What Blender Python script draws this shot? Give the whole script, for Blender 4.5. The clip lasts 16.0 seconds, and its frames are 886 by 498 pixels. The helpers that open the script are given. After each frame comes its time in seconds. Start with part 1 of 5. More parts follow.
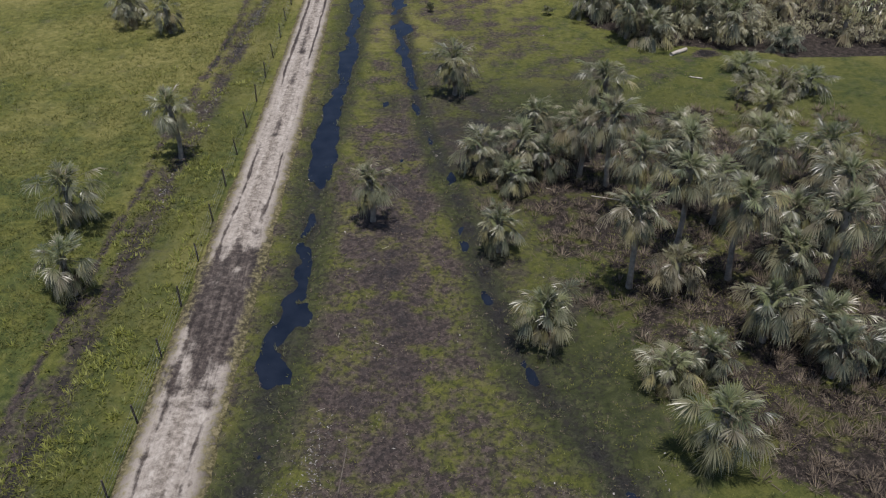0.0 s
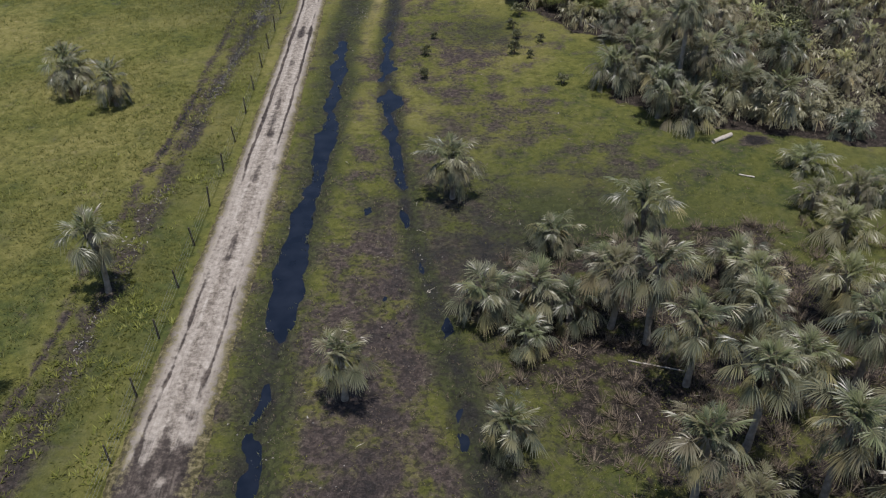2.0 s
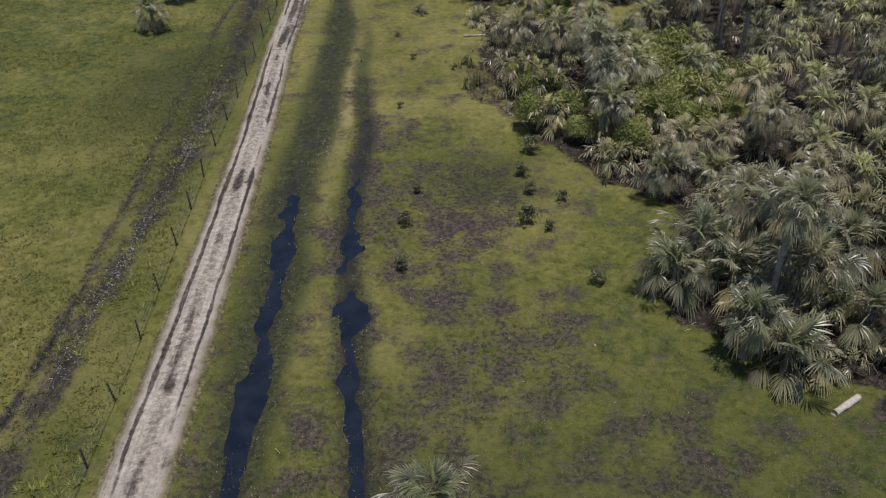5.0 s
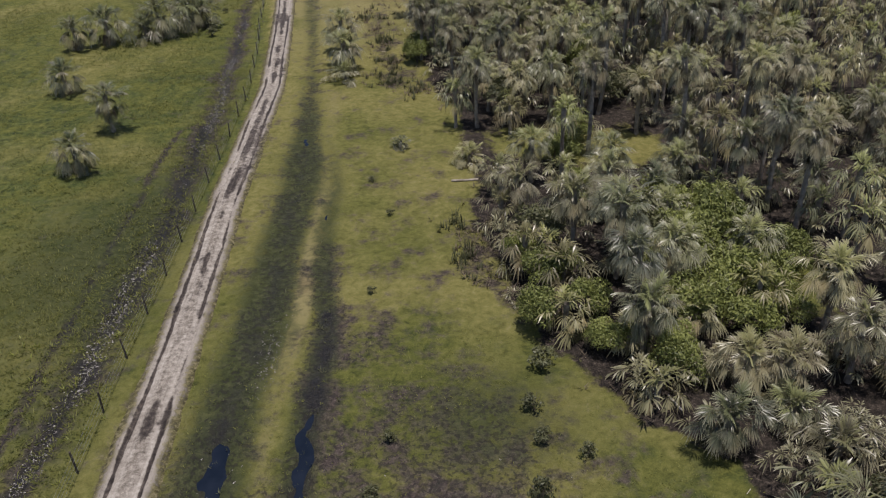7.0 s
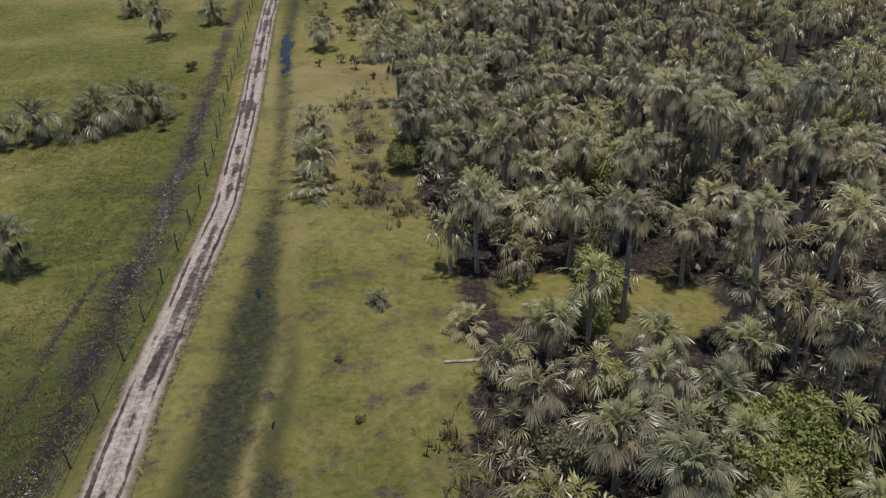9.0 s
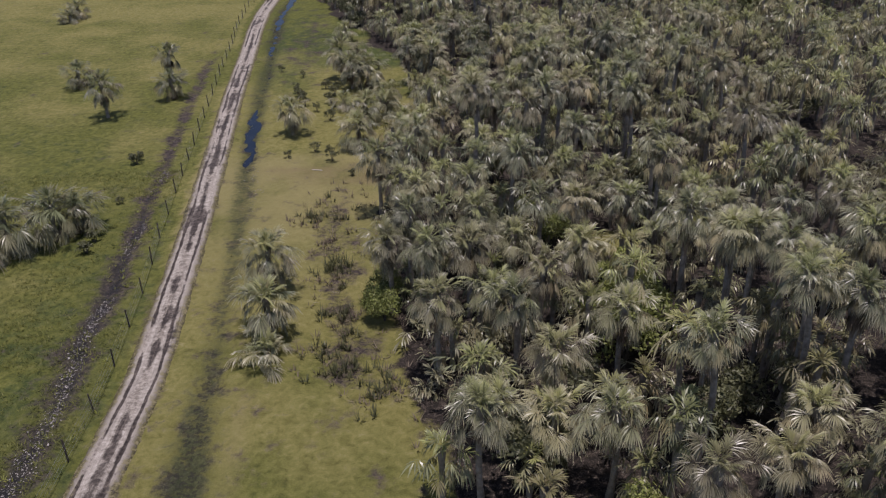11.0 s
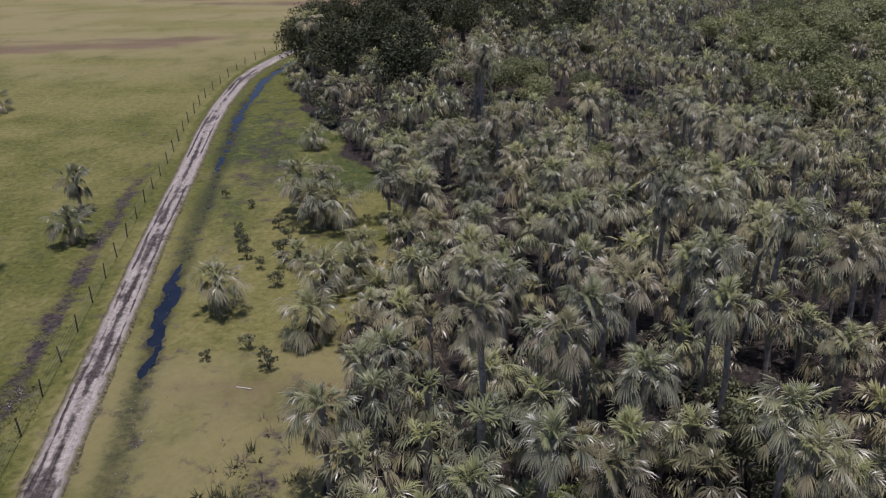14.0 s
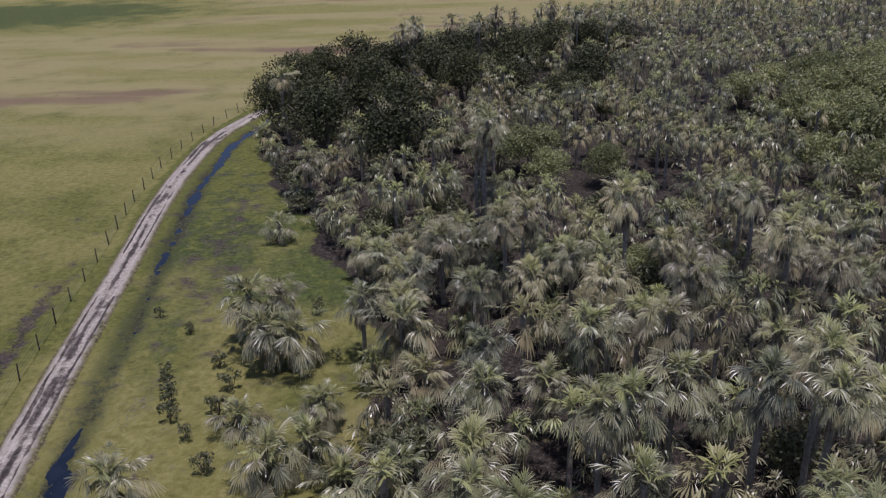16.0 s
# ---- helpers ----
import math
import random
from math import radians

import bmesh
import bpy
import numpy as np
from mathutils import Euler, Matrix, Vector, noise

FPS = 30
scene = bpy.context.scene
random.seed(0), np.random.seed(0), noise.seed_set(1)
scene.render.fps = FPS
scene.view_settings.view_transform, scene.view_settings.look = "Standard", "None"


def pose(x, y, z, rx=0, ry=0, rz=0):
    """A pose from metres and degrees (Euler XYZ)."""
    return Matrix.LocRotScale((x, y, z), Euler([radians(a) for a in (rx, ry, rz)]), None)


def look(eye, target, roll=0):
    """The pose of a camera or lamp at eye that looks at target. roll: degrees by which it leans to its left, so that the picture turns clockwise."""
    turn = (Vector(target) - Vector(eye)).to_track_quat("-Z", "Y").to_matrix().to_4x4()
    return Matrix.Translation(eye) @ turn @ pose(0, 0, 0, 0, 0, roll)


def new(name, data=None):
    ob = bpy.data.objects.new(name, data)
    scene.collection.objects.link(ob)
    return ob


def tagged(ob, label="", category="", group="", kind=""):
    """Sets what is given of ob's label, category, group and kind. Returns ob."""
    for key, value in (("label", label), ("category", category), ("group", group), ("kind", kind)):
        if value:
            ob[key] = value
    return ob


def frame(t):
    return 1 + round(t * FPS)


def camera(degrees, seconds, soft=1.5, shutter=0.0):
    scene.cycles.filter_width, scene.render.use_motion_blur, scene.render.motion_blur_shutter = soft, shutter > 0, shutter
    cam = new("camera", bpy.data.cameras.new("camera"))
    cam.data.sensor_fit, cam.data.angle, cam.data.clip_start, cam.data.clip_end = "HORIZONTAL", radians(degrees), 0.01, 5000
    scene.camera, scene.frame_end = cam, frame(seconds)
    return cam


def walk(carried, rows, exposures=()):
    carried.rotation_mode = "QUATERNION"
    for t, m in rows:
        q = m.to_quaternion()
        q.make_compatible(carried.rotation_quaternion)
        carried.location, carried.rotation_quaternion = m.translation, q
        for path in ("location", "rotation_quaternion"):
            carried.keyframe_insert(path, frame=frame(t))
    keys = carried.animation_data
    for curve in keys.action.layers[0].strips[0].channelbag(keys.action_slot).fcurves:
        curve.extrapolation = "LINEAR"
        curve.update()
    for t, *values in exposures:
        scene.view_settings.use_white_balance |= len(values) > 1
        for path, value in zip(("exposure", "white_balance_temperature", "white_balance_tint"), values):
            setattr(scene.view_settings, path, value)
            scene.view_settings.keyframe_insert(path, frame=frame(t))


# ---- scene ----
cam = camera(57.00, 16.0, soft=1.2)
PATH = [
    (0, (0.000, 0.000, 30.800), (-0.348, 7.992, 24.799), -1.99),
    (0.5, (-0.027, 3.772, 30.771), (-0.371, 11.765, 24.773), -1.95),
    (1, (-0.043, 7.656, 30.762), (-0.385, 15.651, 24.765), -1.91),
    (1.5, (-0.048, 11.645, 30.770), (-0.390, 19.640, 24.774), -1.89),
    (2, (-0.044, 15.729, 30.791), (-0.386, 23.725, 24.796), -1.87),
    (2.5, (-0.030, 19.902, 30.824), (-0.371, 27.899, 24.828), -1.85),
    (3, (-0.008, 24.157, 30.865), (-0.350, 32.152, 24.867), -1.82),
    (3.5, (0.024, 28.486, 30.912), (-0.324, 36.477, 24.910), -1.78),
    (4, (0.063, 32.883, 30.964), (-0.286, 40.868, 24.954), -1.75),
    (4.5, (0.110, 37.342, 31.019), (-0.228, 45.328, 25.009), -1.77),
    (5, (0.165, 41.858, 31.074), (-0.150, 49.889, 25.124), -1.84),
    (5.5, (0.226, 46.424, 31.128), (-0.055, 54.569, 25.332), -1.92),
    (6, (0.293, 51.037, 31.180), (0.045, 59.304, 25.560), -1.99),
    (6.5, (0.366, 55.691, 31.228), (0.138, 64.039, 25.729), -2.00),
    (7, (0.444, 60.382, 31.272), (0.227, 68.784, 25.855), -1.96),
    (7.5, (0.528, 65.106, 31.311), (0.318, 73.560, 25.974), -1.91),
    (8, (0.616, 69.860, 31.343), (0.414, 78.368, 26.092), -1.85),
    (8.5, (0.708, 74.641, 31.369), (0.515, 83.201, 26.204), -1.78),
    (9, (0.803, 79.446, 31.388), (0.620, 88.059, 26.311), -1.73),
    (9.5, (0.902, 84.272, 31.400), (0.726, 92.938, 26.412), -1.74),
    (10, (1.003, 89.118, 31.404), (0.833, 97.832, 26.501), -1.79),
    (10.5, (1.106, 93.983, 31.402), (0.940, 102.738, 26.573), -1.86),
    (11, (1.212, 98.864, 31.393), (1.047, 107.659, 26.637), -1.91),
    (11.5, (1.318, 103.760, 31.378), (1.156, 112.597, 26.699), -1.92),
    (12, (1.426, 108.673, 31.357), (1.266, 117.553, 26.761), -1.89),
    (12.5, (1.534, 113.600, 31.332), (1.377, 122.526, 26.825), -1.86),
    (13, (1.642, 118.543, 31.303), (1.490, 127.514, 26.887), -1.82),
    (13.5, (1.749, 123.503, 31.272), (1.605, 132.517, 26.945), -1.79),
    (14, (1.856, 128.479, 31.240), (1.720, 137.536, 27.003), -1.75),
    (14.5, (1.961, 133.474, 31.209), (1.836, 142.573, 27.063), -1.69),
    (15, (2.065, 138.489, 31.180), (1.949, 147.629, 27.126), -1.63),
    (15.5, (2.166, 143.526, 31.155), (2.057, 152.706, 27.191), -1.59),
    (16, (2.265, 148.589, 31.137), (2.162, 157.807, 27.262), -1.55),
]
walk(cam, [(t, look(eye, target, roll)) for t, eye, target, roll in PATH], [(0, -0.14, 6200, 15), (4, -0.18, 6300, 13), (7, -0.23, 6400, 16), (9.2, -0.23, 6400, 19), (12, -0.28, 6050, 25), (16, -0.28, 5850, 25)])

# ---- light ----
SUN_AT = Vector((0.07, -0.10, 0.99)).normalized()
world = bpy.data.worlds.new("sky")
scene.world = world
world.use_nodes = True
wn = world.node_tree.nodes
sky = wn.new("ShaderNodeTexSky")
sky.sky_type = "NISHITA"
sky.sun_disc = False
sky.sun_elevation = math.asin(SUN_AT.z)
sky.sun_rotation = math.atan2(SUN_AT.x, SUN_AT.y)
sky.air_density, sky.dust_density, sky.ozone_density = 1.0, 0.8, 1.2
wn["Background"].inputs["Strength"].default_value = 0.092
world.node_tree.links.new(sky.outputs["Color"], wn["Background"].inputs["Color"])
sun = new("sun", bpy.data.lights.new("sun", "SUN"))
sun.data.energy, sun.data.angle, sun.data.color = 4.75, radians(0.6), (1.0, 0.94, 0.85)
sun.matrix_world = look((0, 0, 0), -SUN_AT)

# ---- materials ----
def material(name, roughness=0.8, specular=0.3):
    """A material with its tree, its Principled shader and two small helpers for nodes and links."""
    m = bpy.data.materials.new(name)
    m.use_nodes = True
    tree = m.node_tree
    shader = tree.nodes["Principled BSDF"]
    shader.inputs["Roughness"].default_value = roughness
    shader.inputs["Specular IOR Level"].default_value = specular

    def node(kind, **values):
        n = tree.nodes.new(kind)
        for key, value in values.items():
            if key == "op":
                n.operation = value
            elif key == "attribute":
                n.attribute_name = value
            else:
                n.inputs[key.replace("_", " ")].default_value = value
        return n

    def link(a, b):
        tree.links.new(a, b)

    return m, shader, node, link


def noise_of(node, link, scale, detail=4.0, rough=0.55, where=None, distortion=0.0):
    n = node("ShaderNodeTexNoise", Scale=scale, Detail=detail, Roughness=rough, Distortion=distortion)
    if where is not None:
        link(where, n.inputs["Vector"])
    return n.outputs["Fac"]


def ramp(node, link, value, stops):
    r = node("ShaderNodeValToRGB")
    e = r.color_ramp.elements
    while len(e) < len(stops):
        e.new(0.5)
    for slot, (place, colour) in zip(e, stops):
        slot.position, slot.color = place, (*colour, 1)
    link(value, r.inputs["Fac"])
    return r.outputs["Color"]


def blend(node, link, factor, a, b):
    x = node("ShaderNodeMix")
    x.data_type = "RGBA"
    if isinstance(factor, (int, float)):
        x.inputs["Factor"].default_value = factor
    else:
        link(factor, x.inputs["Factor"])
    for slot, value in ((6, a), (7, b)):
        if isinstance(value, tuple):
            x.inputs[slot].default_value = (*value, 1)
        else:
            link(value, x.inputs[slot])
    return x.outputs[2]


def maths(node, link, op, a, b=0.0, clamp=False):
    x = node("ShaderNodeMath", op=op)
    x.use_clamp = clamp
    for slot, value in ((0, a), (1, b)):
        if isinstance(value, (int, float)):
            x.inputs[slot].default_value = value
        else:
            link(value, x.inputs[slot])
    return x.outputs[0]


def smooth(node, link, value, low, high):
    x = node("ShaderNodeMapRange")
    x.interpolation_type = "SMOOTHSTEP"
    link(value, x.inputs["Value"])
    x.inputs["From Min"].default_value, x.inputs["From Max"].default_value = low, high
    return x.outputs["Result"]


def bump(node, link, shader, value, strength, distance):
    b = node("ShaderNodeBump", Strength=strength, Distance=distance)
    link(value, b.inputs["Height"])
    link(b.outputs["Normal"], shader.inputs["Normal"])


def place_of(node):
    return node("ShaderNodeTexCoord").outputs["Object"]


def leaf_material(name, dark, light, roughness=0.42, specular=0.5, through_leaf=0.25, spread=0.35, ends=None):
    m, shader, node, link = material(name, roughness, specular)
    where = node("ShaderNodeNewGeometry")
    one = where.outputs["Random Per Island"]
    each = node("ShaderNodeObjectInfo").outputs["Random"]
    fine = noise_of(node, link, 6.0, 3.0, where=place_of(node))
    mixed = maths(node, link, "MULTIPLY_ADD", one, 0.45)
    tree = m.node_tree
    mixed.node.inputs[2].default_value = 0.0
    a = maths(node, link, "ADD", mixed, maths(node, link, "MULTIPLY", each, spread))
    b = maths(node, link, "ADD", a, maths(node, link, "MULTIPLY", fine, 0.35))
    colour = blend(node, link, smooth(node, link, b, 0.15, 0.95), dark, light)
    if ends:
        own = maths(node, link, "FRACT", maths(node, link, "ADD", each, node("ShaderNodeAttribute", attribute="tone").outputs["Fac"]))
        colour = blend(node, link, maths(node, link, "MULTIPLY", smooth(node, link, own, 0.45, 1.0), 0.5), colour, tuple(0.5 * c * k for c, k in zip(ends, (1.1, 1.0, 0.75))))
        colour = blend(node, link, maths(node, link, "MULTIPLY", smooth(node, link, own, 0.4, 0.0), 0.5), colour, (0.028, 0.038, 0.024))
        other = maths(node, link, "FRACT", maths(node, link, "MULTIPLY", own, 7.31))
        colour = blend(node, link, maths(node, link, "MULTIPLY", smooth(node, link, other, 0.62, 0.95), 0.55), colour, (0.130, 0.098, 0.066))
        colour = blend(node, link, maths(node, link, "MULTIPLY", smooth(node, link, other, 0.30, 0.05), 0.4), colour, (0.060, 0.078, 0.062))
        # Pale leaf ends: partly old leaf colour, partly sun gloss painted into the tips.
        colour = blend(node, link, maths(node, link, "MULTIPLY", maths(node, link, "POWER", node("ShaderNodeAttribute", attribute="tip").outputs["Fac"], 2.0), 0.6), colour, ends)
    link(colour, shader.inputs["Base Color"])
    glow = node("ShaderNodeBsdfTranslucent")
    link(colour, glow.inputs["Color"])
    both = node("ShaderNodeMixShader", Fac=through_leaf)
    link(shader.outputs[0], both.inputs[1])
    link(glow.outputs[0], both.inputs[2])
    link(both.outputs[0], tree.nodes["Material Output"].inputs["Surface"])
    return m


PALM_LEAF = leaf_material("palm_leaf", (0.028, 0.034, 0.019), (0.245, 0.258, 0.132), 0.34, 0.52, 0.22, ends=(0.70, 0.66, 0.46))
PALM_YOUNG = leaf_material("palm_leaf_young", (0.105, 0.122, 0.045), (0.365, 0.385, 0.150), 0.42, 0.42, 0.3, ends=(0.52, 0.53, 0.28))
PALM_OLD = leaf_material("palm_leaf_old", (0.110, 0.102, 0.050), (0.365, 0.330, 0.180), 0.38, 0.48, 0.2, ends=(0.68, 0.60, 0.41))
# Darker copies of the palm leaves: shade painted into thicket and meadow palms.
SHADED_LEAF = leaf_material("shaded_palm_leaf", (0.020, 0.026, 0.016), (0.138, 0.154, 0.086), 0.36, 0.48, 0.2, ends=(0.46, 0.45, 0.31))
SHADED_YOUNG = leaf_material("shaded_palm_leaf_young", (0.048, 0.065, 0.030), (0.195, 0.222, 0.100), 0.44, 0.4, 0.25, ends=(0.31, 0.34, 0.19))
SHADED_OLD = leaf_material("shaded_palm_leaf_old", (0.090, 0.086, 0.036), (0.300, 0.280, 0.120), 0.40, 0.45, 0.2, ends=(0.52, 0.46, 0.27))
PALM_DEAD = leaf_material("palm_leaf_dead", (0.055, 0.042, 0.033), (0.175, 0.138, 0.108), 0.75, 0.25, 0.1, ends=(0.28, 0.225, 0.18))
BLEACHED = leaf_material("bleached_frond", (0.34, 0.31, 0.26), (0.55, 0.50, 0.42), 0.75, 0.25, 0.1)
SHRUB_LEAF = leaf_material("shrub_leaf", (0.055, 0.06, 0.03), (0.15, 0.155, 0.075), 0.5, 0.4, 0.2)
BRIGHT_LEAF = leaf_material("bright_shrub_leaf", (0.075, 0.094, 0.026), (0.33, 0.36, 0.110), 0.5, 0.4, 0.3)
OAK_LEAF = leaf_material("oak_leaf", (0.024, 0.029, 0.012), (0.072, 0.078, 0.032), 0.6, 0.25, 0.15)
THICKET_LEAF = leaf_material("thicket_leaf", (0.10, 0.115, 0.046), (0.34, 0.35, 0.155), 0.5, 0.4, 0.4)
GRASS_BLADE = leaf_material("grass_blade", (0.070, 0.086, 0.020), (0.225, 0.225, 0.065), 0.6, 0.3, 0.45)
WEED_BLADE = leaf_material("weed_leaf", (0.075, 0.105, 0.024), (0.34, 0.35, 0.085), 0.55, 0.35, 0.45)
DRY_BLADE = leaf_material("dry_grass_blade", (0.085, 0.068, 0.050), (0.24, 0.195, 0.145), 0.8, 0.2, 0.15)
TWIG = leaf_material("dead_twig", (0.13, 0.11, 0.095), (0.30, 0.27, 0.23), 0.8, 0.2, 0.0)


def bark_material(name, dark, light):
    m, shader, node, link = material(name, 0.9, 0.2)
    at = place_of(node)
    wide = noise_of(node, link, 3.0, 4.0, where=at)
    fine = noise_of(node, link, 22.0, 4.0, where=at)
    link(ramp(node, link, wide, [(0.3, dark), (0.7, light)]), shader.inputs["Base Color"])
    bump(node, link, shader, fine, 0.7, 0.03)
    return m


PALM_BARK = bark_material("palm_bark", (0.17, 0.145, 0.12), (0.40, 0.36, 0.31))
OAK_BARK = bark_material("oak_bark", (0.06, 0.05, 0.04), (0.16, 0.14, 0.115))
POST_WOOD = bark_material("post_wood", (0.035, 0.03, 0.026), (0.11, 0.095, 0.08))
GREY_WOOD = bark_material("weathered_wood", (0.30, 0.27, 0.23), (0.55, 0.51, 0.45))
WIRE, wire_shader, wire_node, wire_link = material("galvanised_wire", 0.45, 0.5)
wire_shader.inputs["Metallic"].default_value = 0.9
wire_link(ramp(wire_node, wire_link, noise_of(wire_node, wire_link, 9.0), [(0.3, (0.30, 0.29, 0.27)), (0.7, (0.55, 0.55, 0.54))]), wire_shader.inputs["Base Color"])


def ground_material():
    m, shader, node, link = material("field_ground", 0.9, 0.2)
    at = place_of(node)
    mud = node("ShaderNodeAttribute", attribute="mud").outputs["Fac"]
    dry = node("ShaderNodeAttribute", attribute="dry").outputs["Fac"]
    litter = node("ShaderNodeAttribute", attribute="litter").outputs["Fac"]
    rank = node("ShaderNodeAttribute", attribute="rank").outputs["Fac"]
    marsh = node("ShaderNodeAttribute", attribute="marsh").outputs["Fac"]
    broad = noise_of(node, link, 0.09, 5.0, 0.6, at)
    patch = noise_of(node, link, 0.4, 6.0, 0.65, at)
    tuft = noise_of(node, link, 1.3, 5.0, 0.65, at, 0.6)
    clump = noise_of(node, link, 2.6, 6.0, 0.72, at)
    fine = noise_of(node, link, 11.0, 5.0, 0.75, at)
    grain = maths(node, link, "ADD", maths(node, link, "MULTIPLY", clump, 0.5), maths(node, link, "MULTIPLY", fine, 0.5))
    coat = maths(node, link, "ADD", maths(node, link, "MULTIPLY", tuft, 0.45), maths(node, link, "MULTIPLY", grain, 0.55))
    grass = ramp(node, link, coat, [(0.36, (0.0292, 0.0344, 0.0103)), (0.45, (0.0705, 0.0791, 0.0181)), (0.54, (0.1135, 0.1187, 0.0275)), (0.65, (0.1763, 0.1686, 0.0533))])
    deep = ramp(node, link, coat, [(0.36, (0.0155, 0.0232, 0.0086)), (0.45, (0.0396, 0.0542, 0.0155)), (0.54, (0.074, 0.0912, 0.0241)), (0.65, (0.129, 0.1376, 0.043))])
    rank_shade_mix = smooth(node, link, maths(node, link, "ADD", rank, maths(node, link, "MULTIPLY", maths(node, link, "SUBTRACT", patch, 0.5), 2.4)), 0.2, 0.7)
    grass = blend(node, link, rank_shade_mix, grass, deep)
    straw = ramp(node, link, coat, [(0.34, (0.084, 0.080, 0.020)), (0.45, (0.144, 0.135, 0.040)), (0.55, (0.196, 0.181, 0.062)), (0.67, (0.28, 0.245, 0.120))])
    spread = node("ShaderNodeVectorMath")
    spread.operation = "MULTIPLY"
    link(at, spread.inputs[0])
    spread.inputs[1].default_value = (0.012, 0.045, 1.0)
    bands = noise_of(node, link, 1.0, 4.0, 0.55, spread.outputs[0])
    far = smooth(node, link, dry, 0.6, 0.8)
    straw = blend(node, link, maths(node, link, "MULTIPLY", far, smooth(node, link, bands, 0.36, 0.52)), straw, (0.225, 0.196, 0.088))
    straw = blend(node, link, maths(node, link, "MULTIPLY", far, smooth(node, link, bands, 0.55, 0.66)), straw, (0.150, 0.105, 0.066))
    dry_mix = smooth(node, link, maths(node, link, "ADD", dry, maths(node, link, "MULTIPLY", maths(node, link, "SUBTRACT", broad, 0.5), 1.8)), 0.2, 0.8)
    grass = blend(node, link, dry_mix, grass, straw)
    earth = ramp(node, link, grain, [(0.36, (0.022, 0.017, 0.015)), (0.45, (0.047, 0.037, 0.033)), (0.55, (0.086, 0.067, 0.059)), (0.66, (0.165, 0.140, 0.118))])
    mess = maths(node, link, "ADD", maths(node, link, "MULTIPLY", maths(node, link, "SUBTRACT", patch, 0.5), 2.4), maths(node, link, "MULTIPLY", maths(node, link, "SUBTRACT", tuft, 0.5), 1.1))
    mud_mix = smooth(node, link, maths(node, link, "ADD", mud, mess), 0.2, 0.78)
    bog = ramp(node, link, coat, [(0.36, (0.015, 0.019, 0.009)), (0.5, (0.034, 0.042, 0.017)), (0.64, (0.080, 0.086, 0.034))])
    bog_shade_mix = smooth(node, link, maths(node, link, "ADD", marsh, maths(node, link, "MULTIPLY", maths(node, link, "SUBTRACT", tuft, 0.5), 1.1)), 0.12, 0.72)
    colour = blend(node, link, mud_mix, grass, earth)
    colour = blend(node, link, maths(node, link, "MULTIPLY", bog_shade_mix, 0.88), colour, bog)
    # Brown leaf litter, darkened further to paint the shade in gaps under the palms.
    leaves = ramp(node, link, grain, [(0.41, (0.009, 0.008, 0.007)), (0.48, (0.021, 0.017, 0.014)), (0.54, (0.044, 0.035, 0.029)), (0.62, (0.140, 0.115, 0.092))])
    litter_shade_mix = smooth(node, link, maths(node, link, "ADD", litter, maths(node, link, "MULTIPLY", mess, 0.6)), 0.35, 0.65)
    colour = blend(node, link, litter_shade_mix, colour, leaves)
    soaked = smooth(node, link, maths(node, link, "ADD", mud, maths(node, link, "MULTIPLY", mess, 0.3)), 0.62, 0.92)
    colour = blend(node, link, soaked, colour, blend(node, link, smooth(node, link, fine, 0.5, 0.68), (0.014, 0.013, 0.014), (0.060, 0.053, 0.048)))
    prints = noise_of(node, link, 3.6, 2.0, 0.5, at, 0.4)
    trodden = smooth(node, link, maths(node, link, "ADD", maths(node, link, "MULTIPLY", mud, 0.8), maths(node, link, "MULTIPLY", patch, 0.9)), 0.66, 0.86)
    holes = maths(node, link, "MULTIPLY", smooth(node, link, prints, 0.53, 0.60), trodden)
    colour = blend(node, link, maths(node, link, "MULTIPLY", holes, 0.6), colour, (0.022, 0.020, 0.018))
    link(colour, shader.inputs["Base Color"])
    link(maths(node, link, "ADD", maths(node, link, "MULTIPLY", soaked, -0.5), 0.9), shader.inputs["Roughness"])
    rough = maths(node, link, "ADD", maths(node, link, "ADD", clump, tuft), maths(node, link, "MULTIPLY", fine, 0.6))
    bump(node, link, shader, maths(node, link, "SUBTRACT", rough, maths(node, link, "MULTIPLY", holes, 0.5)), 0.8, 0.14)
    return m


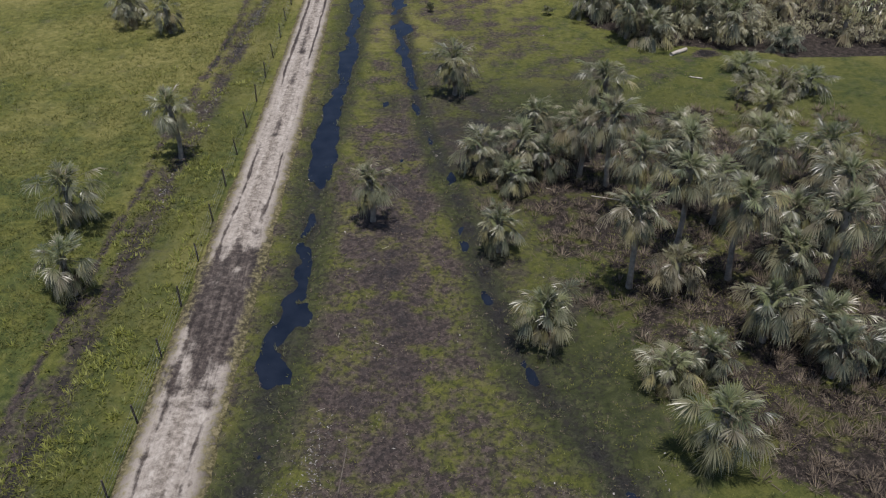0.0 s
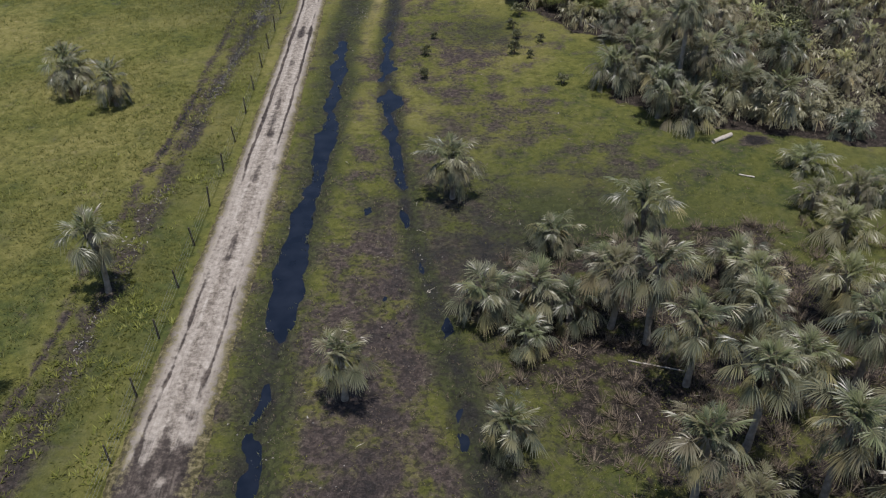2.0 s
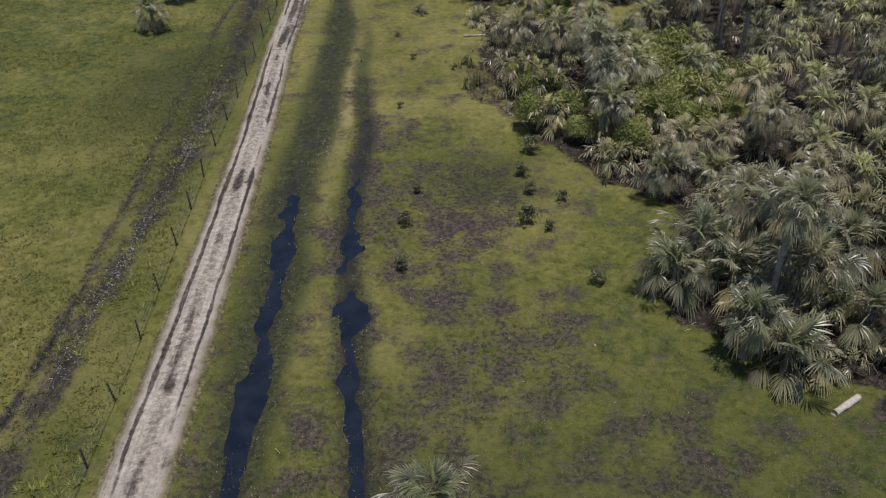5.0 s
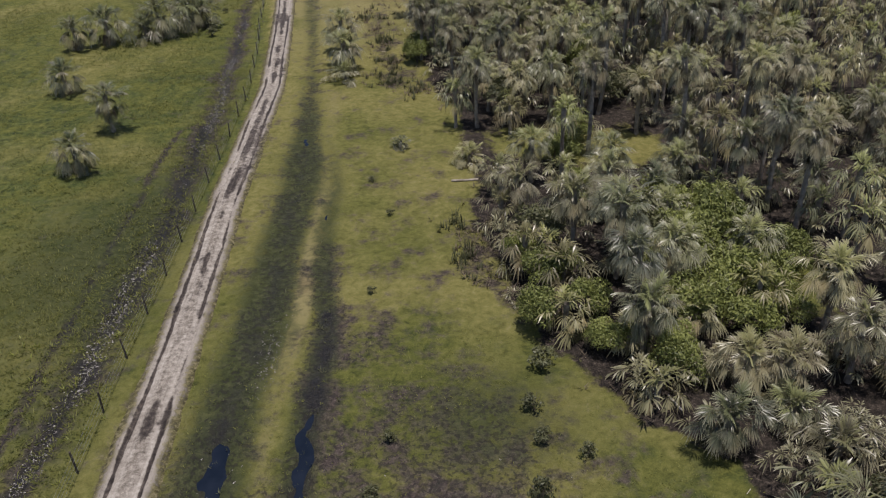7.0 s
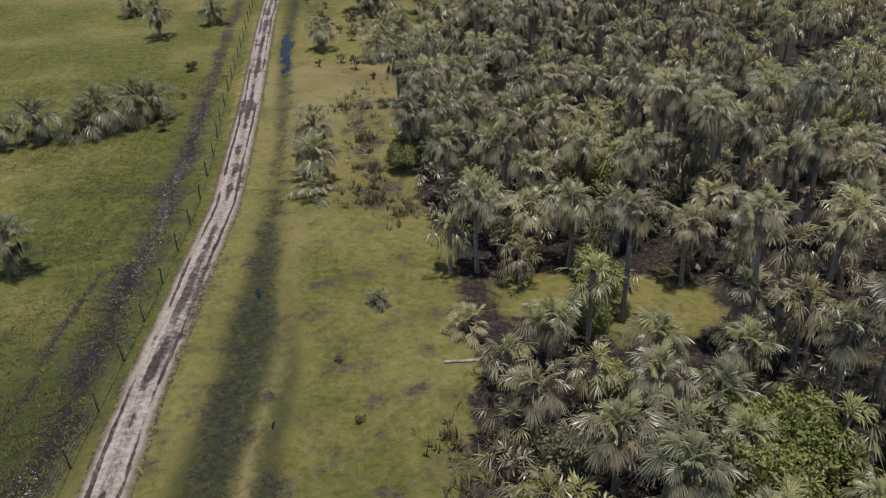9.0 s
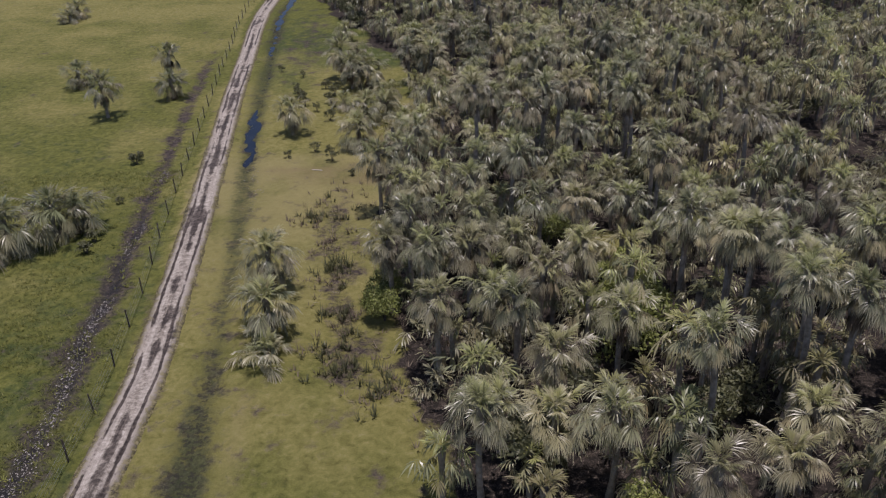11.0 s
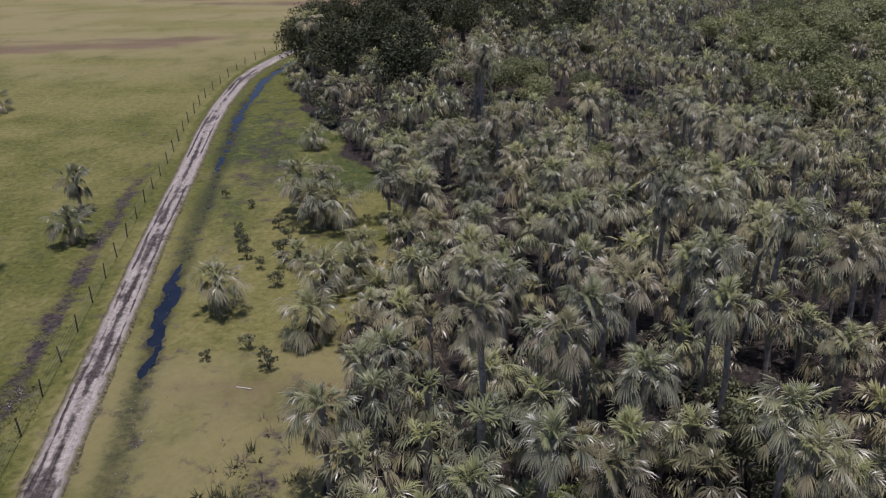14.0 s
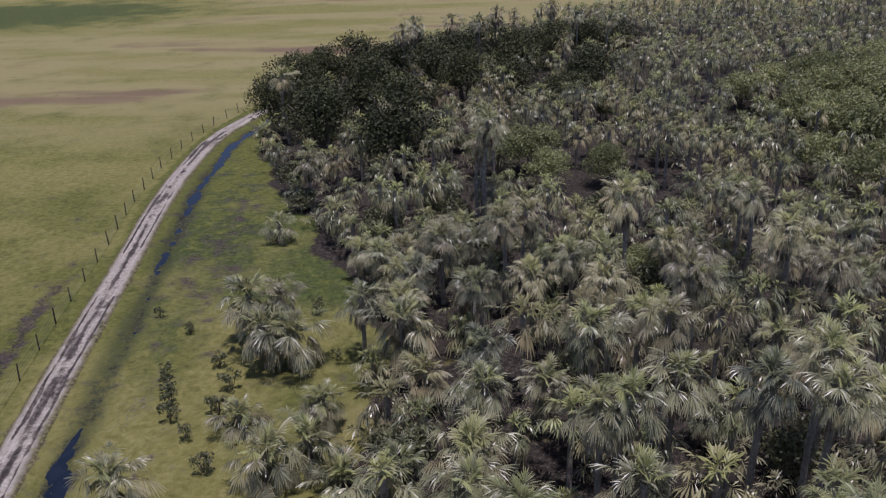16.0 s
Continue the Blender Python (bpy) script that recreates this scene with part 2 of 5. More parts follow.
def road_material():
    m, shader, node, link = material("sand_track", 0.95, 0.2)
    at = place_of(node)
    wet = node("ShaderNodeAttribute", attribute="wet").outputs["Fac"]
    side = node("ShaderNodeAttribute", attribute="across").outputs["Fac"]
    parts = node("ShaderNodeSeparateXYZ")
    link(at, parts.inputs[0])
    lane = node("ShaderNodeCombineXYZ")
    link(maths(node, link, "MULTIPLY", side, 7.0), lane.inputs[0])
    link(maths(node, link, "MULTIPLY", parts.outputs[1], 0.16), lane.inputs[1])
    streak = noise_of(node, link, 1.0, 5.0, 0.65, lane.outputs[0])
    patch = noise_of(node, link, 0.8, 6.0, 0.65, at)
    clump = noise_of(node, link, 3.4, 6.0, 0.72, at)
    fine = noise_of(node, link, 14.0, 4.0, 0.6, at)
    grain = maths(node, link, "ADD", maths(node, link, "MULTIPLY", streak, 0.4), maths(node, link, "MULTIPLY", clump, 0.6))
    sand = ramp(node, link, grain, [(0.36, (0.130, 0.110, 0.092)), (0.44, (0.245, 0.216, 0.184)), (0.53, (0.335, 0.302, 0.262)), (0.62, (0.44, 0.402, 0.355))])
    ridge = smooth(node, link, maths(node, link, "ADD", maths(node, link, "ABSOLUTE", side), maths(node, link, "MULTIPLY", maths(node, link, "SUBTRACT", clump, 0.5), 0.5)), 0.24, 0.08)
    crest = ramp(node, link, clump, [(0.40, (0.075, 0.062, 0.05)), (0.5, (0.17, 0.145, 0.118)), (0.6, (0.30, 0.262, 0.218))])
    sand = blend(node, link, maths(node, link, "MULTIPLY", ridge, 0.5), sand, crest)
    soil = ramp(node, link, grain, [(0.40, (0.020, 0.016, 0.014)), (0.5, (0.056, 0.045, 0.039)), (0.62, (0.150, 0.126, 0.106))])
    verge = ramp(node, link, clump, [(0.40, (0.034, 0.030, 0.016)), (0.5, (0.092, 0.082, 0.036)), (0.60, (0.19, 0.165, 0.095))])
    stir = maths(node, link, "ADD", maths(node, link, "MULTIPLY", maths(node, link, "SUBTRACT", streak, 0.5), 1.2), maths(node, link, "MULTIPLY", maths(node, link, "SUBTRACT", patch, 0.5), 1.4))
    mix = smooth(node, link, maths(node, link, "ADD", wet, stir), 0.28, 0.62)
    colour = blend(node, link, mix, sand, soil)
    edge = maths(node, link, "ABSOLUTE", side)
    out = smooth(node, link, maths(node, link, "ADD", edge, maths(node, link, "ADD", maths(node, link, "MULTIPLY", stir, 0.3), maths(node, link, "MULTIPLY", maths(node, link, "SUBTRACT", clump, 0.5), 0.9))), 0.56, 0.84)
    link(blend(node, link, out, colour, verge), shader.inputs["Base Color"])
    link(maths(node, link, "ADD", maths(node, link, "MULTIPLY", mix, -0.35), 0.95), shader.inputs["Roughness"])
    bump(node, link, shader, maths(node, link, "ADD", clump, maths(node, link, "MULTIPLY", fine, 0.4)), 0.8, 0.1)
    return m


def water_material():
    m, shader, node, link = material("ditch_water", 0.06, 0.5)
    at = place_of(node)
    link(ramp(node, link, noise_of(node, link, 0.8, 4.0, where=at), [(0.35, (0.007, 0.011, 0.020)), (0.7, (0.014, 0.019, 0.031))]), shader.inputs["Base Color"])
    shader.inputs["IOR"].default_value = 1.33
    bump(node, link, shader, noise_of(node, link, 2.0, 3.0, where=at), 0.06, 0.05)
    return m


# Pale chip colour: painted sky glints on wet mud, and pale litter.
FLAKE = leaf_material("glint_and_litter_chip", (0.05, 0.046, 0.042), (0.36, 0.34, 0.315), 0.9, 0.2, 0.0)
GROUND, ROAD, WATER = ground_material(), road_material(), water_material()

# ---- plan: places across the field as functions of the way ahead ----
def along(*pairs):
    ys, xs = zip(*pairs)
    return lambda y: np.interp(y, ys, xs)


road_x = along((-60, -12.5), (20.6, -14.3), (39.0, -14.8), (57.4, -15.2), (81.0, -16.0), (99.6, -16.8), (117.2, -18.0), (141.0, -18.8), (160.8, -21.2), (177.9, -23.6), (199.7, -26.7), (218.8, -29.0), (233.9, -31.0), (248.3, -32.4), (261.9, -32.8), (270.6, -32.1), (281.9, -29.6), (290.9, -26.9), (315.6, -15.6), (364.4, 9.0))
road_w = along((20, 3.2), (63, 2.7), (100, 2.2), (150, 2.0), (198, 2.0), (281, 2.2))
fence_x = along((-60, -13.5), (12.5, -16.2), (44.2, -17.2), (60.5, -17.9), (73.9, -18.3), (96.7, -19.5), (125.5, -20.3), (139.0, -20.9), (152.6, -22.6), (159.9, -23.9), (195.5, -28.8), (209.9, -30.8), (223.6, -32.5), (237.7, -34.6), (252.3, -36.0), (263.4, -35.9), (274.7, -34.9), (283.5, -33.0), (291.2, -30.6), (316.0, -19.4), (364.7, 5.5))
swale_x = along((-60, -20), (35.1, -21.6), (53.5, -21.8), (80.3, -22.2), (92.6, -21.6), (113.3, -21.8), (134.0, -23.1), (152.7, -25.2), (186.9, -29.9), (203.4, -32.4), (222.6, -34.7), (258.7, -39.2), (369.7, -43.0))
trail_x = along((-60, -23), (23.0, -23.2), (39.3, -23.5), (53.6, -23.7), (80.3, -23.6), (105.2, -24.6), (134.1, -25.6), (211.6, -38.6), (370.9, -54.7))
ditch_x = along((-60, -9.5), (22.5, -10.4), (34.7, -10.5), (44.9, -10.6), (54.1, -11.2), (66.4, -11.1), (79.8, -11.5), (93.2, -12.5), (101.4, -12.1), (118.9, -12.6), (140.7, -14.5), (166.9, -18.3), (188.5, -21.6), (210.6, -24.2), (227.8, -26.8), (248.0, -28.8), (264.0, -29.1), (280.3, -26.2), (315.3, -12.3))
drain_x = along((-60, 16), (16.8, 9.3), (24.0, 6.4), (29.1, 3.5), (32.7, 1.9), (39.4, 0.5), (47.6, -1.1), (56.8, -3.5), (61.0, -4.4), (68.2, -5.3), (76.5, -6.7), (84.7, -7.7), (99.2, -8.0), (118.8, -9.9), (135.4, -12.2))
forest_x = along((61.0, 40.0), (69.8, 26.7), (72.2, 18.0), (76.6, 11.8), (82.8, 11.6), (87.8, 13.6), (93.1, 9.3), (98.4, 5.5), (104.7, 3.3), (113.0, 1.3), (124.4, 0.9), (132.7, 0.4), (138.0, -1.7), (148.5, -4.6), (163.0, -6.3), (178.9, -6.4), (189.3, -2.7), (201.3, -3.3), (217.1, -8.2), (231.4, -14.2), (251.1, -22.2), (270.1, -26.5), (285.6, -27.2), (322.5, -14.3), (360.5, 16.8), (384.6, 39.3), (406.8, 77.6), (424.3, 152.6))

LATTICE = np.random.RandomState(5).rand(256, 256)


def value_noise(x, y, size, octaves=3):
    """Smooth noise about 0, from -0.5 to 0.5, with lumps of that size in metres."""
    total, weight = 0.0, 1.0
    for k in range(octaves):
        u, v = np.asarray(x) / size + 17.3 * k, np.asarray(y) / size + 5.1 * k
        i, j = np.floor(u).astype(int), np.floor(v).astype(int)
        a, b = u - i, v - j
        a, b = a * a * (3 - 2 * a), b * b * (3 - 2 * b)
        at = lambda p, q: LATTICE[p % 256, q % 256]
        total = total + weight * ((at(i, j) * (1 - a) + at(i + 1, j) * a) * (1 - b) + (at(i, j + 1) * (1 - a) + at(i + 1, j + 1) * a) * b - 0.5)
        weight, size = weight * 0.5, size * 0.5
    return total


def hump(d, half):
    return np.exp(-((d / half) ** 2))


def wetness(x, y):
    """How deep the ditches, drains and pools are cut, 0 to 1."""
    ragged = 0.5 * value_noise(x, y, 4.0) + 0.7 * value_noise(x + 40, y * 0.7, 1.1, 4)
    near = hump(x - ditch_x(y) + ragged, along((22, 1.5), (32, 1.0), (42, 0.8), (53, 1.0), (66, 0.95), (94, 0.75), (125, 0.65))(y))
    near = near * along((12, 0.5), (29, 0.55), (33.5, 0.9), (36, 0.95), (37.5, 0.62), (46, 0.66), (49, 1.0), (62, 0.95), (66, 0.75), (71, 0.9), (86, 0.95), (92, 0.5), (100, 0.4), (123, 0.4), (129, 0.3), (171, 0.35), (178, 0.85), (189, 0.95), (196, 0.4), (222, 0.5), (234, 0.95), (270, 1), (294, 0.4))(y)
    drain = hump(x - drain_x(y) + ragged, along((17, 1.3), (43, 0.8), (55, 0.65), (94, 0.6))(y)) * along((17, 0.42), (33, 0.5), (47, 0.5), (58, 0.56), (66, 0.66), (73, 0.85), (86, 0.95), (92, 0.55), (99, 0.45), (120, 0.3), (135, 0))(y)
    pool = hump(x + 5.0 + ragged * 2, 3.0) * hump(y - 50.9 + ragged, 3.2) * 0.6 + hump(x - drain_x(y) - 0.3 + ragged, 1.6) * hump(y - 77.5, 2.6) * 0.95 + hump(x - drain_x(y) + ragged, 1.0) * hump(y - 84.6, 2.2)
    pool = pool + hump(x + 7.0 + ragged, 1.5) * hump(y - 62.1, 2.5) * 0.5 + hump(x - ditch_x(y) - 0.2 + ragged, 1.3) * hump(y - 35.0, 4.0) * 0.8
    return np.clip(np.maximum(np.maximum(near, drain), pool), 0, 1)


def ground_height(x, y):
    z = 0.10 * value_noise(x, y, 9.0) + 0.05 * value_noise(x, y, 1.7)
    wet = wetness(x, y)
    z = z - 0.30 * wet + 0.3 * wet * value_noise(x + 7, y * 0.6, 1.5, 4)
    z = z - 0.22 * hump(x - swale_x(y) + 0.5 * value_noise(x, y, 4.0), 0.7) * along((12, 1), (73, 1), (92, 0.8), (209, 0.8), (226, 0.2))(y)
    z = z - 0.12 * hump(x - trail_x(y) + 0.4 * value_noise(x, y, 6.0), 0.35) * along((-60, 1), (114, 1), (135, 0))(y)
    return z


def steps(low, high, step, grow, end_low, end_high):
    """Grid lines: even steps from low to high, then growing steps to the ends."""
    mid = list(np.arange(low, high + step / 2, step))
    left, right, d = [], [], step
    p = mid[0]
    while p > end_low:
        d *= grow
        p -= d
        left.append(p)
    p, d = mid[-1], step
    while p < end_high:
        d *= grow
        p += d
        right.append(p)
    return np.array(left[::-1] + mid + right)


def sheet(name, px, py, z, mat, **attributes):
    """A grid mesh over px by py."""
    nx, ny = len(px), len(py)
    gx, gy = np.meshgrid(px, py)
    verts = np.stack([gx, gy, z(gx, gy)], -1).reshape(-1, 3)
    i = (np.arange(ny - 1)[:, None] * nx + np.arange(nx - 1)).ravel()
    return mesh_object(name, verts, np.stack([i, i + 1, i + nx + 1, i + nx], -1), mat, smooth_faces=True, **{k: v(gx, gy).ravel() for k, v in attributes.items()})


def mesh_data(name, verts, faces, mats, slots=None, smooth_faces=False, **attributes):
    """Mesh data from arrays; faces all have the same number of corners."""
    verts, faces = np.asarray(verts, np.float32), np.asarray(faces, np.int32)
    if verts.shape[1] == 4:
        attributes["tip"], verts = verts[:, 3], np.ascontiguousarray(verts[:, :3])
    me = bpy.data.meshes.new(name)
    n, corners = faces.shape
    me.vertices.add(len(verts))
    me.vertices.foreach_set("co", verts.ravel())
    me.loops.add(n * corners)
    me.loops.foreach_set("vertex_index", faces.ravel())
    me.polygons.add(n)
    me.polygons.foreach_set("loop_start", np.arange(0, n * corners, corners, dtype=np.int32))
    me.polygons.foreach_set("loop_total", np.full(n, corners, np.int32))
    if smooth_faces:
        me.polygons.foreach_set("use_smooth", np.ones(n, bool))
    for mat in mats if isinstance(mats, (list, tuple)) else [mats]:
        me.materials.append(mat)
    if slots is not None:
        me.polygons.foreach_set("material_index", np.asarray(slots, np.int32))
    for key, values in attributes.items():
        layer = me.attributes.new(key, "FLOAT", "POINT")
        layer.data.foreach_set("value", np.asarray(values, np.float32))
    me.update()
    me.validate()
    return me


def mesh_object(name, verts, faces, mats, **rest):
    return new(name, mesh_data(name, verts, faces, mats, **rest))


def part(name, data, parent, label=""):
    """A mesh as a part of a thing, in the thing's own frame."""
    ob = new(name, data)
    ob.parent = parent
    return tagged(ob, label)


def inside_forest(x, y):
    ragged = 2.2 * value_noise(x, y, 7.0)
    return np.clip((x - forest_x(y) + ragged) / 2.0 + 0.5, 0, 1) * (y > 69) * (y < 425)


def thicket(x, y):
    """The palm thicket beside the first stretch of the track."""
    left = along((12, 15.0), (22, 13.5), (26, 9.0), (34, 6.0), (41, 1.5), (47, -0.6), (54, -0.2), (57, 3.0), (59, 10.0), (61, 40))(y)
    return np.clip((x - left + 3.5 * value_noise(x, y, 4.0)) / 4.5, 0, 1) * (y < 67)


# Mud, plus the oaks' shade painted as mud by the track near y 224.
def mud_shade_of(x, y):
    corridor = np.clip((x - road_x(y) - 0.8) / 1.0, 0, 1) * np.clip((along((20, 13.0), (40, 9.0), (70, 4.0))(y) - x) / 5.0, 0, 1) * along((-60, 0.42), (20, 0.5), (43, 0.48), (63, 0.42), (84, 0.3), (123, 0.22), (135, 0.08))(y)
    # The 1.5 hump is one small near-black spot at (21.4, 70.1).
    mid = 0.25 * hump(x + 5.0, 3.2) * hump(y - 40.0, 22) + 0.5 * hump(x - 4.0, 4) * hump(y - 75.4, 5) + 0.42 * hump(x - 11, 8) * hump(y - 67.2, 6) + 1.5 * hump(x - 21.4, 1.0) * hump(y - 70.1, 0.9) + 0.45 * hump(x - 5.0, 8.0) * hump(y - 57.0, 6.0) + 0.3 * hump(x - 3, 4) * hump(y - 91, 5) + 0.3 * hump(x - 1, 10) * hump(y - 87, 6) + 0.3 * hump(x + 21, 5) * hump(y - 224, 22)
    band = 0.8 * hump(x - ditch_x(y), along((18, 2.1), (30, 1.7), (45, 1.5), (70, 1.6), (95, 1.7), (130, 1.6), (160, 1.2))(y)) * along((63, 1), (88, 1), (97, 0.9), (126, 0.85), (150, 0.45), (210, 0.45), (240, 0.7))(y) + 0.8 * hump(x - drain_x(y), along((20, 2.0), (40, 1.6), (60, 1.1), (90, 1.3), (125, 1.3))(y)) * along((92, 1), (100, 1.0), (107, 0.8), (114, 0.0))(y) + 0.5 * hump(x + 4.5, 2.5) * hump(y - 98.0, 6)
    swale = 0.9 * hump(x - swale_x(y) + 0.5 * value_noise(x, y, 3.0), along((40, 1.15), (85, 1.0), (105, 1.7), (150, 1.4), (170, 1.0))(y)) * along((12, 1), (60, 0.75), (85, 1), (160, 0.95), (185, 0.75), (210, 0.7), (228, 0.1))(y) + 0.8 * hump(x - trail_x(y) + 0.4 * value_noise(x, y, 6.0), 0.38) * (y < 130)
    verge = 0.45 * hump(np.abs(x - road_x(y)) - road_w(y) / 2, 0.5) * (y < 340)
    far = 0.48 * brush(x, y)
    return np.clip(np.maximum.reduce([corridor + mid, band * (y < 305), swale, verge, far, 0.95 * wetness(x, y) * (y < 305)]), 0, 1)


brown_edge = along((136, -4.2), (145, -6.5), (156, -8.4), (169, -11.0))
scrub_edge = along((96, 9.5), (99.6, 6.6), (102, 4.2), (108, 1.4), (114, 0.0))
GRASSY = [(6.0, 126.3, 2.6), (14.8, 124.6, 3.2), (10.4, 124.0, 2.4), (22.4, 104.0, 2.4), (27.5, 57.5, 4.0), (23.4, 58.2, 3.0), (-5.0, 203.0, 2.6), (13.3, 157.5, 1.8)]


def clear_of(x, y):
    """1 in the grassy openings among the palms."""
    return np.clip(sum(1.3 * hump(x - a + value_noise(x, y, 3.0), r) * hump(y - b, r) for a, b, r in GRASSY), 0, 1)


def brush(x, y):
    """Dry brown brush along the edges of the grove."""
    return np.clip(hump(x - brown_edge(y) + 1.5 * value_noise(x, y, 3.0), 2.1) * np.clip((y - 134) / 5, 0, 1) * np.clip((172 - y) / 8, 0, 1) + hump(x - scrub_edge(y) + value_noise(x, y, 2.5), 1.6) * np.clip((y - 95) / 4, 0, 1) * np.clip((116 - y) / 6, 0, 1), 0, 1)


def marsh_shade_of(x, y):
    """Dark waterlogged grass along the ditch and the drain, plus meadow shade painted as more of it."""
    wander = 0.8 * value_noise(x, y * 0.5, 5.0)
    beside = hump(x - ditch_x(y) + wander, along((20, 1.9), (60, 1.7), (92, 2.2), (122, 2.1), (150, 1.1), (200, 1.3), (240, 1.6))(y)) * along((14, 0.85), (84, 0.85), (95, 0.92), (122, 0.9), (142, 0.4), (172, 0.55), (225, 0.6), (280, 0.3), (305, 0))(y)
    other = hump(x - drain_x(y) + wander, along((17, 2.1), (40, 1.4), (90, 1.1), (120, 0.9))(y)) * along((14, 1.0), (60, 0.8), (84, 0.7), (105, 0.75), (120, 0.5), (140, 0.0))(y)
    # Right of the drain, low mixes wet grass with painted cloud shade.
    low = 0.75 * hump(x - 5.5, 3.5) * hump(y - 28.0, 5.0) + 0.45 * hump(x - 7.0, 6.0) * hump(y - 59.0, 5.0) + 0.5 * hump(x + 6.5, 2.0) * hump(y - 61.5, 3.0) + 0.5 * hump(x - 2.0, 5.0) * hump(y - 92.0, 5.0) + 0.55 * hump(x + 27, 7) * hump(y - 108, 14) + (x > drain_x(y)) * along((14, 0.3), (40, 0.34), (62, 0.36), (76, 0.2), (84, 0.05))(y) + 0.4 * hump(x - (fence_x(y) + trail_x(y)) / 2, 3.0) * along((14, 1), (70, 0.8), (150, 0.8), (175, 0.3))(y)
    return np.clip(np.maximum.reduce([beside, other, low]), 0, 1)


def dry_of(x, y):
    meadow = along((-60, 0.2), (40, 0.28), (63, 0.45), (90, 0.5), (114, 0.3), (156, 0.35), (200, 0.38), (225, 0.48), (260, 0.65), (310, 0.8), (335, 0.85), (756, 0.9))(y) * ((x < fence_x(y) + 1) | (y > 330))
    glade = (x >= fence_x(y) + 1) * (y <= 330) * along((63, 0.25), (89, 0.4), (120, 0.6), (145, 0.62), (165, 0.72), (195, 0.72), (220, 0.3), (255, 0.1))(y)
    return np.clip(meadow + glade + 0.45 * hump(x - ditch_x(y) - 2.3, 0.7) * hump(y - 104, 22) - 0.9 * hump(x + 140, 55) * hump(y - 440, 42), 0, 1)


def rank_shade_of(x, y):
    """Tall, dark green growth: along the fence and in patches of the meadow; right of the ditch it also paints shade.
    """
    # The hump at y 220 is the oaks' shade painted as dark green.
    return np.clip(((x < fence_x(y) + 0.6) | (y > 330)) * along((-60, 0.6), (50, 0.5), (75, 0.22), (100, 0.3), (125, 0.5), (150, 0.35), (176, 0.2), (215, 0.05), (255, 0.0))(y) + (x > ditch_x(y)) * hump(y - 220.0, 28) * 0.7 + (x > ditch_x(y) + 1) * along((15, 0.4), (70, 0.42), (84, 0.3), (100, 0.35), (112, 0))(y) + 1.2 * hump(x + 140, 55) * hump(y - 440, 42), 0, 1)


def finer(lines, low, high, step):
    """The same grid lines with closer ones between low and high."""
    return np.unique(np.concatenate([lines[(lines < low) | (lines > high)], np.arange(low, high + step / 2, step)]))


gx_lines = finer(steps(-46.0, 32.0, 0.5, 1.13, -2600.0, 2600.0), -13.5, 10.0, 0.22)
gy_lines = finer(steps(8.0, 290.0, 0.58, 1.11, -900.0, 4200.0), 14.0, 130.0, 0.34)
ground = sheet("ground", gx_lines, gy_lines, ground_height, GROUND, mud=mud_shade_of, dry=dry_of, rank=rank_shade_of, marsh=marsh_shade_of,
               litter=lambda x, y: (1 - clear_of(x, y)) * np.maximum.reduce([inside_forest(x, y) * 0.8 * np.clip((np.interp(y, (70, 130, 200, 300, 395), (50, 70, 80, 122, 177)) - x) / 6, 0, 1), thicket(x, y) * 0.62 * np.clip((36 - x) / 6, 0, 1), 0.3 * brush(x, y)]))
tagged(ground, "flat wet pasture of patchy green grass and dark mud", "ground", kind="structure")


def ribbon(name, centre, half, y0, y1, step, columns, height, mat, **attributes):
    """A strip that follows a line of the plan."""
    ys = np.arange(y0, y1, step)
    cx = centre(ys)
    cx = np.convolve(np.pad(cx, 12, mode="edge"), np.hanning(25) / np.hanning(25).sum(), mode="valid")
    across = np.linspace(-1, 1, columns)
    gx = cx[:, None] + across[None] * half(ys)[:, None]
    gy = np.repeat(ys[:, None], columns, 1)
    a = np.repeat(across[None], len(ys), 0)
    verts = np.stack([gx, gy, height(gx, gy, a)], -1).reshape(-1, 3)
    i = (np.arange(len(ys) - 1)[:, None] * columns + np.arange(columns - 1)).ravel()
    return mesh_object(name, verts, np.stack([i, i + 1, i + columns + 1, i + columns], -1), mat, smooth_faces=True, **{k: v(gx, gy, a).ravel() for k, v in attributes.items()})


def road_height(x, y, a):
    wheel = hump(np.abs(a) - 0.36, 0.16)
    edge = np.clip((np.abs(a) - 0.6) / 0.4, 0, 1)
    return ground_height(x, y) + 0.15 - 0.06 * wheel - along((70, 0.04), (86, 0.075), (125, 0.075), (140, 0.04))(y) * hump(np.abs(a + 0.12 * value_noise(x, y, 5.0)) - 0.47, 0.05) - 0.22 * edge ** 1.7 + 0.07 * value_noise(x, y * 0.6, 1.3) + 0.06 * value_noise(x, y, 0.5, 2)


